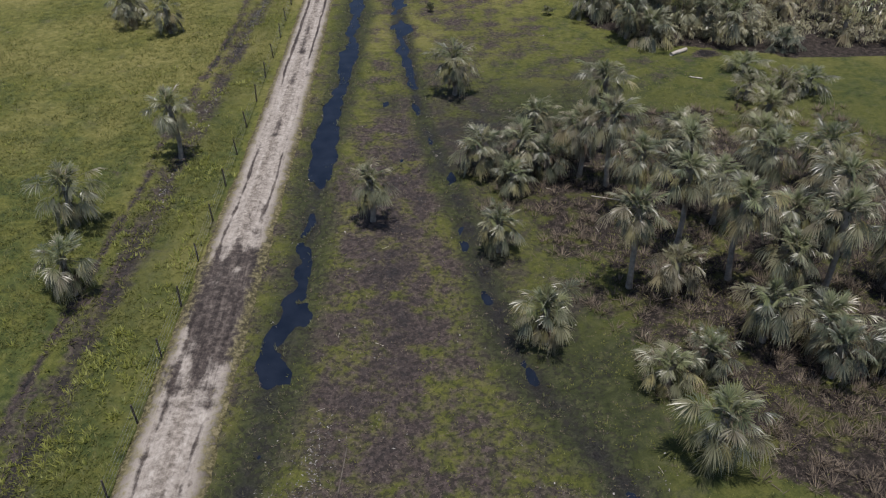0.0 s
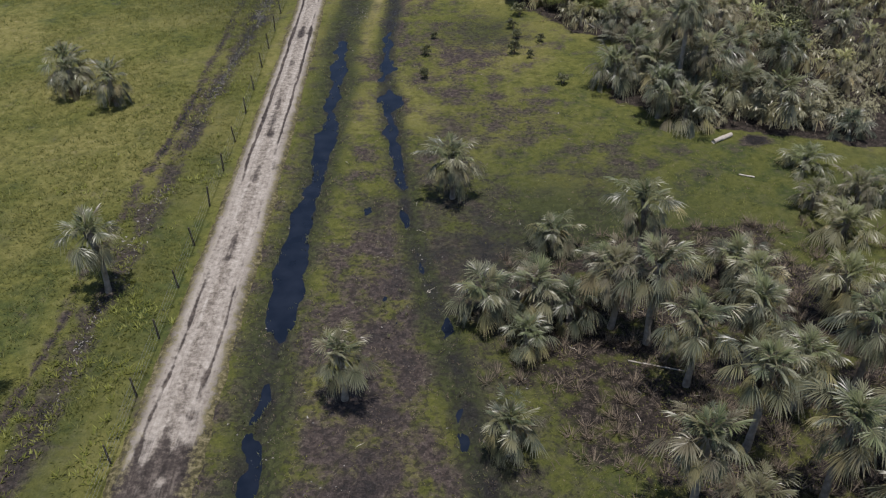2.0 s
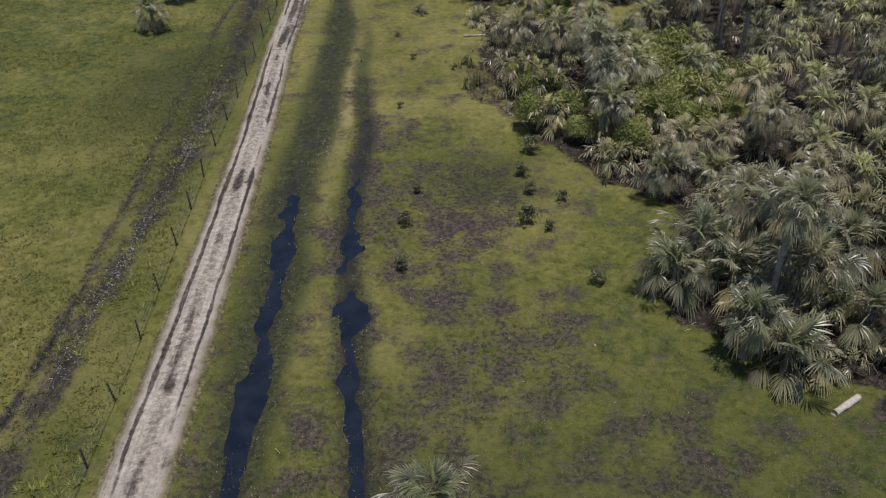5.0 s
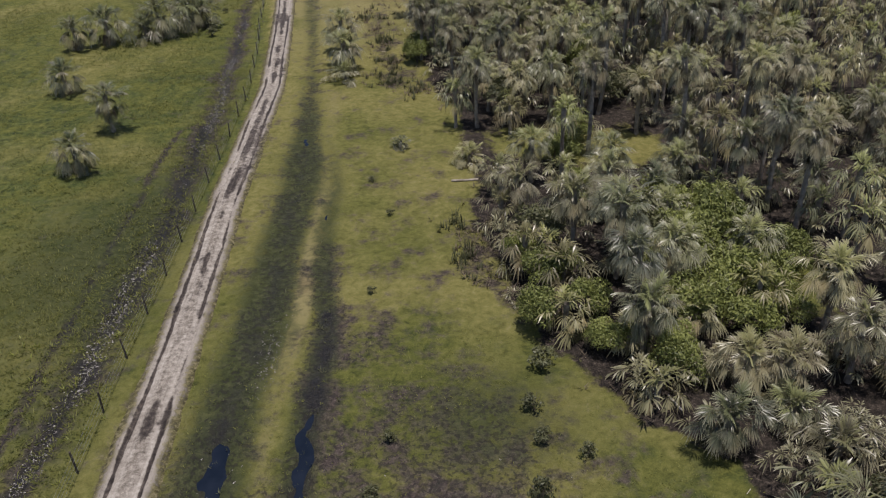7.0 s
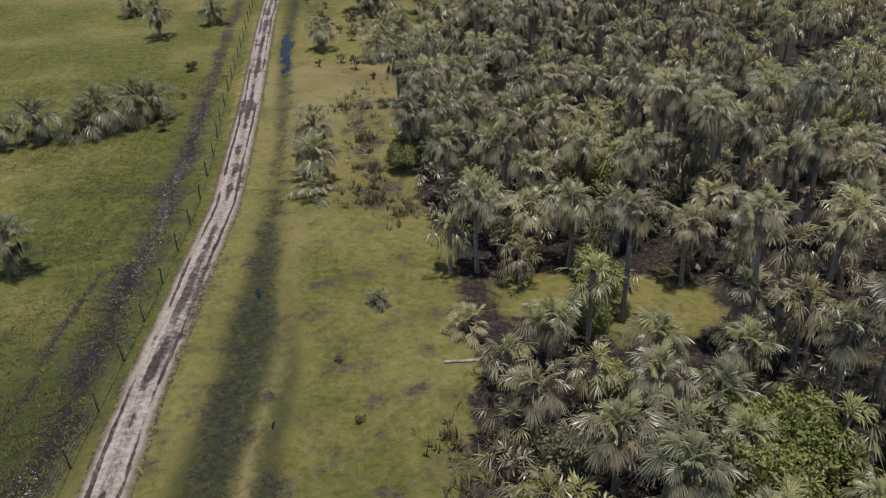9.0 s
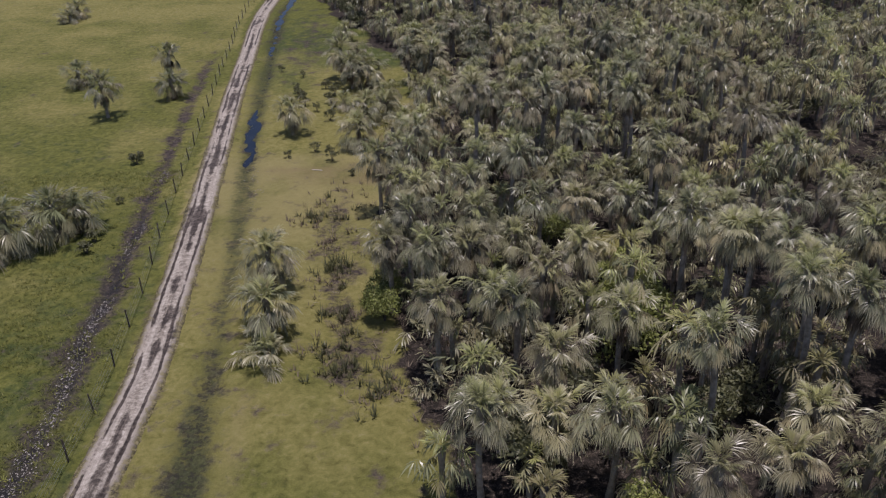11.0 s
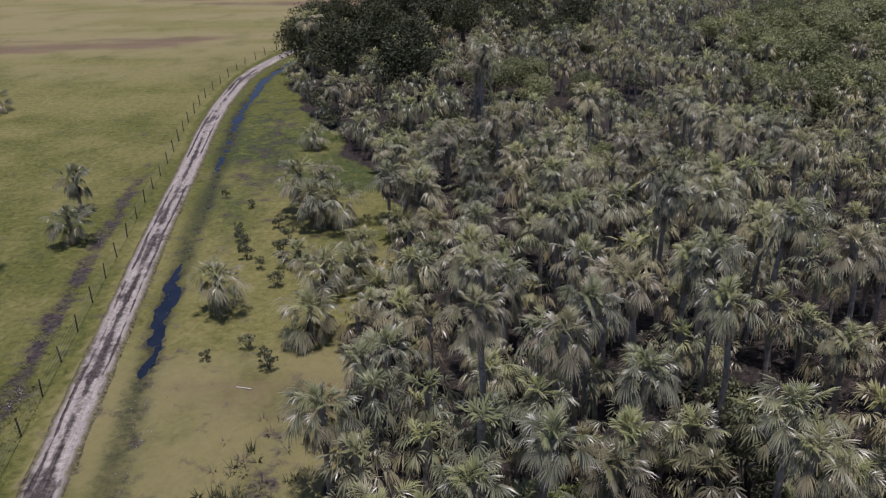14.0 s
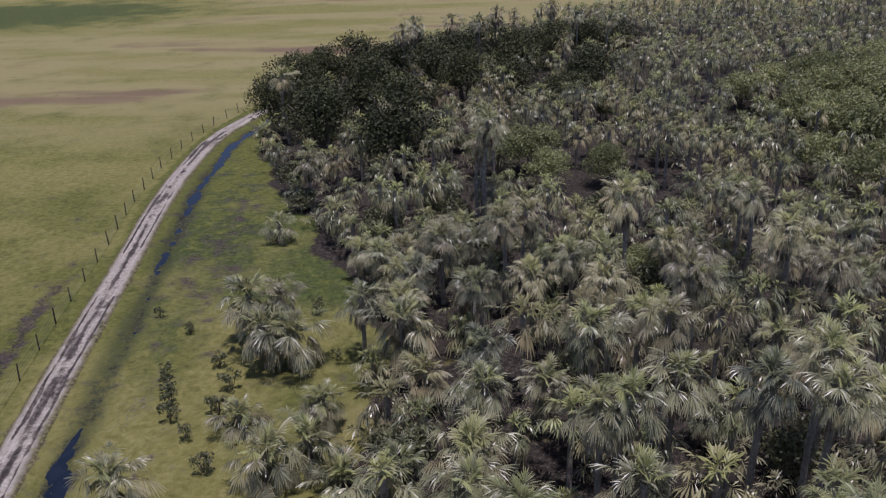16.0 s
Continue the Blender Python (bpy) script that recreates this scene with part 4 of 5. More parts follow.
for rows, split, group, label in (
    (MEADOW_PALMS, True, "palms in the meadow", "cabbage palm standing alone in green pasture"),
    (THICKET_PALMS, True, "palms of the thicket", "bushy cabbage palm with drooping grey-green fan fronds"),
    (THICKET_MORE, False, "palms of the thicket", "bushy cabbage palm over dead fronds and scrub"),
    (GLADE_PALMS, True, "palms round the glade", "low round cabbage palm at the edge of the grass"),
    (GROVE_SOUTH, False, "palms of the grove", "cabbage palm with pale trunk above dark undergrowth"),
    (GROVE_SOUTH_B, False, "palms of the grove", "cabbage palm with pale trunk above dark undergrowth"),
    (GROVE_MIDDLE, False, "palms of the grove", "cabbage palm with sunlit fan fronds in dense grove"),
    (GROVE_MIDDLE_B, False, "palms of the grove", "cabbage palm with sunlit fan fronds in dense grove"),
    (GROVE_TALL, False, "palms of the grove", "tall slim cabbage palm standing above its neighbours"),
    (GROVE_MORE, False, "palms of the grove", "cabbage palm with sunlit fan fronds in dense grove"),
    (GROVE_NORTH, False, "palms of the grove", "grey-green cabbage palm in shaded dense grove"),
    (GROVE_NORTH_B, False, "palms of the grove", "grey-green cabbage palm in shaded dense grove"),
):
    for x, y, top, size in rows:
        palm_at(x, y, top, RNG, size * (1.0 if rows is MEADOW_PALMS else 1.12 if rows is GLADE_PALMS else (0.9 if y < 68 else 0.87)), split, label=label, group=group)
        placed.append((x, y))

# ---- the grove between them ----
OPEN_SPOTS = [(10.6, 122.9, 2.6), (16.5, 123.0, 3.0), (6.4, 125.0, 2.6), (22.0, 104.5, 2.6), (18.8, 106.0, 3.0), (13.3, 157.5, 2.4), (-4.6, 203.5, 3.2), (43.6, 236.0, 4.5), (16.5, 109.5, 3.0), (8.9, 125.5, 4), (14.7, 122.6, 3.2), (4.9, 122.1, 3), (9.2, 152.2, 2), (19.3, 235.7, 9), (23.6, 100.5, 3)]
LOW_GROWTH = [(8.0, 245.0, 5.5), (13.0, 243.0, 6.5), (61.0, 280.0, 5.0), (55.5, 257.5, 6.0), (53.7, 245.8, 5.0), (69.6, 279.0, 5.0), (48.4, 277.3, 4.0), (48.9, 258.2, 4.5), (46.3, 241.4, 3.5), (59.0, 238.0, 4.5), (65.0, 258.0, 6.0), (72.0, 262.0, 6.0), (66.0, 248.0, 5.0), (75.0, 290.0, 5.0), (66.0, 274.0, 5.0), (51.0, 235.0, 4.5), (47.0, 230.0, 4.0), (79.0, 281.0, 6.0), (58.0, 268.0, 5.0), (53.0, 250.0, 5.0), (-9.0, 297.0, 4.0), (-2.0, 302.0, 4.0), (6.0, 307.0, 4.0), (14.0, 312.0, 4.0), (22.0, 315.0, 4.0), (-2.8, 245.1, 4.5), (-19.0, 288.0, 5.0), (-14.0, 274.0, 7.0), (-12.0, 287.0, 6.0), (2.0, 285.0, 8.0), (14.0, 284.0, 7.0)]
spots = list(placed)
fill = []
tries = np.random.RandomState(23)
for _ in range(26000):
    y = tries.uniform(70, 395)
    x = tries.uniform(-38, 130)
    if x > np.interp(y, (70, 130, 200, 300, 395), (50, 70, 80, 122, 177)) or inside_forest(x - 1.2, y) < 0.5:
        continue
    gap = 3.0 if y < 228 else 3.5
    if any(math.hypot(x - a, y - b) < c for a, b, c in OPEN_SPOTS + LOW_GROWTH) or min((x - a) ** 2 + (y - b) ** 2 for a, b in spots) < gap * gap:
        continue
    spots.append((x, y))
    deep = min(1.0, max(0.0, (x - float(forest_x(y))) / 9))
    tall = float(along((73, 3.6), (94, 4.2), (116, 6.5), (145, 8.0), (182, 8.5), (243, 7.8), (414, 7.5))(y))
    fill.append((x, y, (0.5 + 0.5 * deep) * tall * tries.uniform(0.5, 1.05)))
near = [row for row in fill if row[1] < 215 and row[0] < 34][:62]
for x, y, top in near:
    palm_at(x, y, top, RNG, RNG.uniform(0.8, 1.02), label="cabbage palm crowded among others in the grove", group="palms of the grove")
pieces, stems = [], []
FAR_SETS = [gather(crown_pieces(RNG, 36, FAR_FRONDS)) for _ in range(6)]
FAR_STEM = trunk_arrays(RNG, 1.0, 0.17, 6)
chosen = set(near)
for x, y, top in fill:
    if (x, y, top) in chosen:
        continue
    v, f, s = FAR_SETS[RNG.randint(6)]
    pieces.append((turned(v, RNG.uniform(0, 360), RNG.uniform(0.88, 1.12)) + (x, y, top - 0.5, 0), f, s))
    stem = FAR_STEM[0] * (1, 1, top - 0.4) + (x, y, 0)
    stems.append((np.c_[stem, np.zeros(len(stem))], FAR_STEM[1], 3))
below = np.random.RandomState(61)
for x, y, high in [row[:3] for rows in (GLADE_PALMS, GROVE_SOUTH, GROVE_SOUTH_B, GROVE_MIDDLE, GROVE_MIDDLE_B, GROVE_TALL, GROVE_NORTH, GROVE_NORTH_B, GROVE_MORE) for row in rows if row[2] > 4.2]:
    for _ in range(1):
        a, r = below.uniform(0, 6.283), below.uniform(1.1, 2.3)
        px, py, top = x + r * math.cos(a), y + r * math.sin(a) * 0.8 - 0.5, high * below.uniform(0.3, 0.62)
        if float(clear_of(px, py)) > 0.4 or inside_forest(px, py) < 0.4:
            continue
        v, f, s = FAR_SETS[below.randint(6)]
        pieces.append((turned(v, below.uniform(0, 360), below.uniform(0.75, 0.98)) + (px, py, top - 0.5, 0), f, s))
        stem = FAR_STEM[0] * (1, 1, top - 0.4) + (px, py, 0)
        stems.append((np.c_[stem, np.zeros(len(stem))], FAR_STEM[1], 3))
verts, faces = np.concatenate([p[0] for p in pieces + stems]), []
n = 0
for p in pieces + stems:
    faces.append(p[1] + n)
    n += len(p[0])
slots = np.concatenate([np.broadcast_to(p[2], len(p[1])) for p in pieces + stems])
tones = [RNG.rand() for _ in pieces]
tone = np.concatenate([np.full(len(p[0]), k) for p, k in zip(pieces + stems, tones + tones)])
far_grove = mesh_object("palm_grove", verts, np.concatenate(faces), [PALM_LEAF, PALM_YOUNG, PALM_OLD, PALM_BARK], slots=slots, tone=tone)
tagged(far_grove, "dense distant grove of grey-green cabbage palms", "palm grove", kind="stuff")

# ---- shrubs, oaks and saplings ----
def leafy(rng, lobes, count, leaf):
    """Leaves as small folded rhombs, spread over the outsides of some lobes (x, y, z, radius)."""
    lobes = np.array(lobes, float)
    share = lobes[:, 3] ** 2
    pick = rng.choice(len(lobes), count, p=share / share.sum())
    d = rng.normal(size=(count, 3))
    d /= np.linalg.norm(d, axis=1)[:, None]
    d[:, 2] = np.where(d[:, 2] < -0.35, -d[:, 2], d[:, 2])
    c = lobes[pick, :3] + d * (lobes[pick, 3] * rng.uniform(0.72, 1.08, count) * (1 + 0.18 * np.sin(7 * d[:, 0] + 3 * d[:, 1]) * np.cos(6 * d[:, 2])))[:, None] * (1, 1, 0.85)
    c[:, 2] = np.maximum(c[:, 2], 0.05)
    a = np.cross(d + 0.7 * rng.normal(size=(count, 3)), rng.normal(size=(count, 3)))
    a /= np.linalg.norm(a, axis=1)[:, None]
    b = np.cross(d + 0.5 * rng.normal(size=(count, 3)), a)
    b /= np.linalg.norm(b, axis=1)[:, None]
    size = (leaf * rng.uniform(0.6, 1.3, count))[:, None]
    verts = np.stack([c - a * size, c + b * size * 0.5 - d * size * 0.15, c + a * size, c - b * size * 0.5 - d * size * 0.15], 1).reshape(-1, 3)
    i = np.arange(count)[:, None] * 4
    return verts, np.concatenate([i + (0, 1, 2), i + (0, 2, 3)])


def branch(points, radii, sides=6):
    """A tapered limb along points."""
    verts, faces = [], []
    for k, (p, r) in enumerate(zip(points, radii)):
        ahead = Vector(points[min(k + 1, len(points) - 1)]) - Vector(points[max(k - 1, 0)])
        across = ahead.cross(Vector((0.3, 1, 0.1))).normalized()
        up = ahead.cross(across).normalized()
        for i in range(sides):
            a = 2 * math.pi * i / sides
            verts.append(tuple(Vector(p) + (across * math.cos(a) + up * math.sin(a)) * r))
    for k in range(len(points) - 1):
        for i in range(sides):
            a, b = k * sides + i, k * sides + (i + 1) % sides
            faces += [(a, b, b + sides), (a, b + sides, a + sides)]
    return np.array(verts), np.array(faces)


def limbs(rng, height, spread, stems, radius):
    pieces = []
    for k in range(stems):
        a = 2 * math.pi * k / stems + rng.uniform(-0.4, 0.4)
        far = spread * rng.uniform(0.4, 0.8)
        top = (far * math.cos(a), far * math.sin(a), height * rng.uniform(0.6, 0.85))
        mid = (top[0] * 0.35 + rng.uniform(-0.1, 0.1), top[1] * 0.35 + rng.uniform(-0.1, 0.1), height * 0.4)
        pieces.append((*branch([(0, 0, -0.2), mid, top], [radius, radius * 0.7, radius * 0.25]), 0))
    return gather(pieces)


def lobes_of(rng, count, spread, height):
    out = []
    for k in range(count):
        a, far = rng.uniform(0, 6.28), spread * math.sqrt(rng.rand()) * 0.72
        out.append((far * math.cos(a), far * math.sin(a), height * rng.uniform(0.35, 0.8) * (1 - 0.3 * far / spread), spread * rng.uniform(0.3, 0.5) * (6 / count) ** (0.45 if count > 12 and spread < 1 else 0)))
    return out


def bush_kind(name, leaf_mat, rng, count, leaf, spread, height, lobes, bark, stem_radius, stems):
    """One bush or tree with its stems and crown, to be copied."""
    thing = new(name)
    v, f, s = limbs(rng, height, spread, stems, stem_radius)
    part("trunk" if name == "oak_tree" else "stem", mesh_data("stem", v, f, bark, smooth_faces=True), thing)
    v, f = leafy(rng, lobes_of(rng, lobes, spread, height), count, leaf)
    part("crown" if name == "oak_tree" else "foliage", mesh_data("foliage", v, f, leaf_mat), thing)
    return thing


def spread_out(kinds, rows, label, category, group):
    """Puts copies of the kinds at rows of (across, ahead, half width); the first of each kind is used up too."""
    used = set()
    for n, (x, y, half) in enumerate(rows):
        kind, spread = kinds[n % len(kinds)]
        m = Matrix.Translation((x, y, float(ground_height(x, y)))) @ Matrix.Rotation(RNG.uniform(0, 6.28), 4, "Z") @ Matrix.Diagonal((half / spread, half / spread, half / spread * RNG.uniform(0.9, 1.15), 1))
        if n % len(kinds) not in used:
            used.add(n % len(kinds))
            kind.matrix_basis = m
            ob = kind
        else:
            ob = kind.copy()
            scene.collection.objects.link(ob)
            ob.matrix_basis = m
            for child in kind.children:
                twin = child.copy()
                scene.collection.objects.link(twin)
                twin.parent = ob
        tagged(ob, label, category, group)


EDGE_SHRUBS = [(14.7, 99.4, 2.1), (5.2, 99.6, 1.6), (17.5, 103.5, 2.4), (6.7, 104.2, 1.7), (8.1, 100.4, 1.7), (15.7, 107.9, 2.2), (12.5, 95.9, 1.5), (14.3, 112.3, 1.9), (10.7, 126.1, 1.5), (18.8, 102.1, 2.1), (9.4, 121.9, 1.2), (11.8, 141.4, 2.9), (32.4, 139.5, 2.6), (7.7, 160.0, 1.9), (-3.7, 148.7, 1.6), (10.4, 97.8, 1.4), (17.4, 98.2, 1.9), (16.2, 101.0, 2.0), (20.1, 99.6, 1.6), (8.8, 97.5, 1.3), (16.4, 105.6, 2.2), (13.4, 105.9, 1.7)]
BRIGHT_SHRUBS = [(18.7, 108.5, 2.6), (19.4, 103.6, 2.4), (18.6, 112.0, 2.0), (12.5, 95.3, 1.6), (5.6, 104.1, 1.7), (4.4, 106.6, 1.4), (9.9, 124.1, 1.8), (13.0, 149.0, 2.0), (12.8, 145.7, 2.4), (17.3, 110.3, 2.4), (15.1, 108.0, 2.4), (15.6, 111.2, 2.0), (10.3, 126.5, 1.8), (8.5, 121.8, 1.5), (9.1, 115.1, 1.5), (37.5, 150.9, 2.2), (7.9, 158.1, 1.8), (9.1, 156.7, 1.6), (10.7, 145.3, 2.2), (13.4, 144.8, 2.3), (-3.9, 146.6, 1.6), (22.6, 106.0, 1.8)]
GREEN_THICKETS = [(8.1, 244.8, 4.0), (12.4, 247.0, 4.0), (13.7, 239.5, 3.2), (61.1, 280.2, 5.0), (55.5, 257.5, 5.0), (53.7, 245.8, 5.0), (69.6, 279.1, 5.0), (48.4, 277.3, 4.0), (48.9, 258.2, 4.5), (13.5, 215.1, 2.6), (18.4, 213.5, 2.4), (21.1, 241.2, 3.0), (46.3, 241.4, 4.0), (58.7, 238.2, 4.5), (64.0, 262.0, 5.0), (61.8, 233.9, 4.5), (73.0, 262.0, 5.0), (66.0, 248.0, 5.0), (75.0, 290.0, 6.0), (66.0, 272.0, 5.5), (51.0, 235.0, 4.8), (46.5, 230.5, 4.2), (79.0, 281.0, 6.0), (58.0, 268.0, 5.5), (52.5, 251.0, 5.0), (56.0, 284.0, 4.5)]
OAKS = [(-2.8, 245.1, 6.5), (-15.2, 255.4, 5.5), (-22.4, 280.1, 5.0), (-19.2, 289.9, 5.2), (-14.5, 292.0, 5.5), (-9.0, 297.1, 5.5), (-3.1, 302.5, 5.5), (3.3, 304.8, 5.5), (9.9, 310.7, 5.5), (16.7, 313.2, 5.5), (23.7, 315.9, 5.2), (30.9, 318.6, 5.2), (-10.9, 274.0, 5.2), (-5.7, 273.3, 5.2), (26.2, 283.4, 5.0), (20.3, 274.5, 4.5), (12.1, 280.3, 5.0), (4.9, 281.3, 5.2), (-23.5, 269.0, 4.5), (-17.0, 267.0, 5.0), (38.0, 322.0, 5.0), (15.0, 295.0, 5.5), (0.0, 292.0, 5.5), (-10.0, 285.0, 5.5)]
SAPLINGS = [(-18.0, 198.0, 0.8), (-16.7, 194.2, 0.8), (-15.0, 192.0, 0.6), (-15.1, 201.0, 0.75), (-13.6, 194.8, 0.95), (-13.0, 188.8, 0.8), (-18.8, 206.4, 0.6), (-22.2, 209.3, 0.5), (-13.5, 197.9, 0.9), (-8.9, 209.4, 0.8), (-6.5, 201.9, 0.5), (-13.3, 179.1, 0.7), (-11.2, 176.3, 0.9), (-15.9, 177.6, 0.55), (-17.2, 196.1, 0.8), (-18.5, 199.5, 0.7)]
FIELD_BUSHES = [(-31.6, 178.0, 0.7), (-29.2, 157.7, 0.9), (-29.8, 167.2, 0.5), (-31.5, 177.0, 0.9), (-29.3, 159.6, 0.8), (5.0, 96.1, 1.0), (-5.4, 103.7, 0.4), (-3.4, 90.6, 0.5), (4.5, 90.4, 0.6), (6.6, 89.3, 0.6), (-8.8, 172.4, 0.5), (-6.7, 119.3, 0.35), (-4.8, 113.9, 0.4), (-3.9, 81.7, 0.65), (-4.1, 86.6, 0.65), (4.0, 86.5, 0.85), (5.4, 85.8, 0.5), (7.9, 80.3, 0.65), (4.2, 92.7, 0.75)]
bright = [(bush_kind("shrub", BRIGHT_LEAF, RNG, 3600, 0.12, 2.2, 4.2, 14, OAK_BARK, 0.06, 5), 2.2) for _ in range(3)]
spread_out(bright, BRIGHT_SHRUBS + EDGE_SHRUBS, "bright green broadleaf shrub among the palms", "shrub", "shrubs of the grove")
thick = [(bush_kind("shrub", THICKET_LEAF, RNG, 4600, 0.185, 4.2, 7.5, 22, OAK_BARK, 0.1, 6), 4.2) for _ in range(3)]
spread_out(thick, GREEN_THICKETS, "wide light green broadleaf thicket", "shrub", "shrubs of the grove")
oaks = [(bush_kind("oak_tree", OAK_LEAF, RNG, 4800, 0.21, 5.2, 11.0, 30, OAK_BARK, 0.32, 4), 5.2) for _ in range(4)]
spread_out(oaks, OAKS, "dark green live oak with a dense crown", "tree", "oaks behind the grove")
small = [(bush_kind("sapling", SHRUB_LEAF, RNG, 520, 0.075, 0.75, 1.7, 16, OAK_BARK, 0.025, 5), 0.75) for _ in range(3)]
spread_out(small, SAPLINGS, "small dark green sapling in short grass", "sapling", "saplings of the glade")
bushes = [(bush_kind("bush", SHRUB_LEAF, RNG, 520, 0.075, 0.7, 1.2, 14, OAK_BARK, 0.025, 6), 0.7) for _ in range(3)]
spread_out(bushes, FIELD_BUSHES, "small dark bush standing alone in the grass", "bush", "bushes in the field")
mixed = [(bush_kind("shrub", SHRUB_LEAF, RNG, 1700, 0.16, 2.2, 4.4, 14, OAK_BARK, 0.06, 5), 2.2) for _ in range(3)]
rows, rng = [], np.random.RandomState(31)
while len(rows) < 100:
    y = 82 + 208 * rng.rand() ** 1.6
    x = rng.uniform(-20, 60)
    if inside_forest(x - 1, y) > 0.6 and x < 0.5 * (y + 10) and not any(math.hypot(x - a, y - b) < c for a, b, c in OPEN_SPOTS):
        rows.append((x, y, rng.uniform(1.4, 2.6)))
spread_out(mixed, rows, "dull green broadleaf shrub between palm trunks", "shrub", "shrubs of the grove")
for x, y, top in ((-3.3, 299.3, 12.6), (-5.4, 294.0, 12.0), (3.3, 305.7, 12.4), (8.2, 300.9, 12.6), (12.0, 312.4, 12.6), (23.9, 321.0, 12.6), (27.7, 313.6, 12.0), (34.1, 312.2, 11.4), (-20.8, 263.6, 10.4)):
    palm_at(x, y, top, RNG, 1.15, label="tall cabbage palm rising above the dark oaks", group="palms of the grove")
palm_at(-4.7, 125.4, 0.9, RNG, 0.5, label="small palm seedling in yellow grass", group="palms round the glade")



def bare_shrub(x, y, spread, height, rng):
    """A leafless shrub of many thin forked twigs."""
    twigs = []
    for _ in range(90):
        a, far = rng.uniform(0, 6.283), spread * math.sqrt(rng.rand())
        top = np.array([far * math.cos(a), far * math.sin(a), height * rng.uniform(0.55, 1.0) * (1 - 0.35 * far / spread)])
        mid = top * (0.45, 0.45, 0.55) + rng.uniform(-0.12, 0.12, 3)
        twigs.append((*branch([(0, 0, -0.1), tuple(mid), tuple(top)], [0.022, 0.016, 0.008], 3), 0))
        for _ in range(2):
            end = mid + (top - mid) * rng.uniform(0.6, 1.1) + rng.uniform(-0.4, 0.4, 3)
            twigs.append((*branch([tuple(mid), tuple(end)], [0.014, 0.007], 3), 0))
    v, f, s = gather(twigs)
    ob = mesh_object("bare_shrub", v, f, TWIG)
    ob.location = (x, y, float(ground_height(x, y)))
    return tagged(ob, "leafless pale grey shrub beside low palms", "shrub")


bare_shrub(-6.9, 192.6, 1.3, 3.0, RNG)

# ---- undergrowth, grass and litter ----
def tufts(name, xs, ys, height, spread, blades, mat, wide=0.03, label="", category=""):
    """Grass as single blades, in tufts at these places."""
    rng = np.random.RandomState(len(xs) % 1000 + 3)
    n = len(xs)
    z = ground_height(xs, ys)
    a = rng.uniform(0, 6.283, (n, blades))
    r = spread * np.sqrt(rng.rand(n, blades))
    h = height * rng.uniform(0.45, 1.2, (n, blades)) * rng.uniform(0.6, 1.3, (n, 1))
    bx, by = xs[:, None] + r * 0.5 * np.cos(a), ys[:, None] + r * 0.5 * np.sin(a)
    lean = spread * rng.uniform(0.4, 1.6, (n, blades))
    tx, ty = bx + lean * np.cos(a), by + lean * np.sin(a)
    w = wide * rng.uniform(0.6, 1.4, (n, blades))
    zz = np.repeat(z[:, None], blades, 1)
    verts = np.stack([np.stack([bx - w * np.sin(a), by + w * np.cos(a), zz - 0.03], -1), np.stack([bx + w * np.sin(a), by - w * np.cos(a), zz - 0.03], -1), np.stack([tx, ty, zz + h], -1)], 2).reshape(-1, 3)
    ob = mesh_object(name, verts, np.arange(len(verts)).reshape(-1, 3), mat)
    return tagged(ob, label, category, kind="stuff")


def scatter(seed, count, x0, x1, y0, y1, keep):
    rng = np.random.RandomState(seed)
    y = y0 + (y1 - y0) * rng.rand(count) ** 1.25
    x = rng.uniform(x0, x1, count)
    mask = keep(x, y) > rng.rand(count)
    return x[mask], y[mask]


def off_road(x, y):
    return (np.abs(x - road_x(y)) > road_w(y) / 2 + 0.35).astype(float)


def seen(x, y):
    return (np.abs(x) < 0.66 * (y + 22)).astype(float)


x, y = scatter(1, 90000, -60, -13, 14, 175, lambda x, y: (x < fence_x(y)) * seen(x, y) * np.clip(value_noise(x, y, 5.0) * 1.6 + 0.55, 0.1, 1) * (1 - 0.7 * wetness(x, y)))
tufts("meadow_grass", x, y, 0.17, 0.26, 4, GRASS_BLADE, 0.034, "patchy green and yellow pasture grass", "grass")
x, y = scatter(2, 56000, -60, -15, 12, 190, lambda x, y: np.clip(value_noise(x, y, 2.2) * 3.0 + 0.45, 0, 1) * seen(x, y) * (hump(x - (fence_x(y) + swale_x(y)) / 2, 2.3) * (x < fence_x(y) + 0.4) * along((50, 1), (75, 0.4), (90, 0.1), (120, 0.04))(y) + 0.25 * (y < 100) * (x < fence_x(y)) * np.clip(value_noise(x, y, 7.0) * 3 - 0.5, 0, 1)))
tufts("roadside_weeds", x, y, 0.24, 0.22, 8, WEED_BLADE, 0.042, "rank green weeds along the fence and swale", "weeds")
x, y = scatter(3, 60000, -16, 30, 14, 100, lambda x, y: (x > road_x(y)) * off_road(x, y) * seen(x, y) * np.clip(1.0 - 1.5 * mud_shade_of(x, y), 0.04, 1) * (1 - inside_forest(x, y)) * np.clip(value_noise(x, y, 3.5) * 1.5 + 0.5, 0.05, 1))
tufts("short_grass", x, y, 0.08, 0.15, 3, GRASS_BLADE, 0.034, "short olive grass grown over mud", "grass")
x, y = scatter(4, 15000, -14, 26, 14, 85, lambda x, y: seen(x, y) * np.clip(mud_shade_of(x, y) + 0.2, 0, 1) * np.clip(value_noise(x, y, 2.5) * 2 + 0.5, 0, 1) * (x > road_x(y)) * off_road(x, y) * (wetness(x, y) < 0.5))
tufts("dead_grass", x, y, 0.08, 0.13, 4, DRY_BLADE, 0.022, "brown dead grass trampled into mud", "grass")
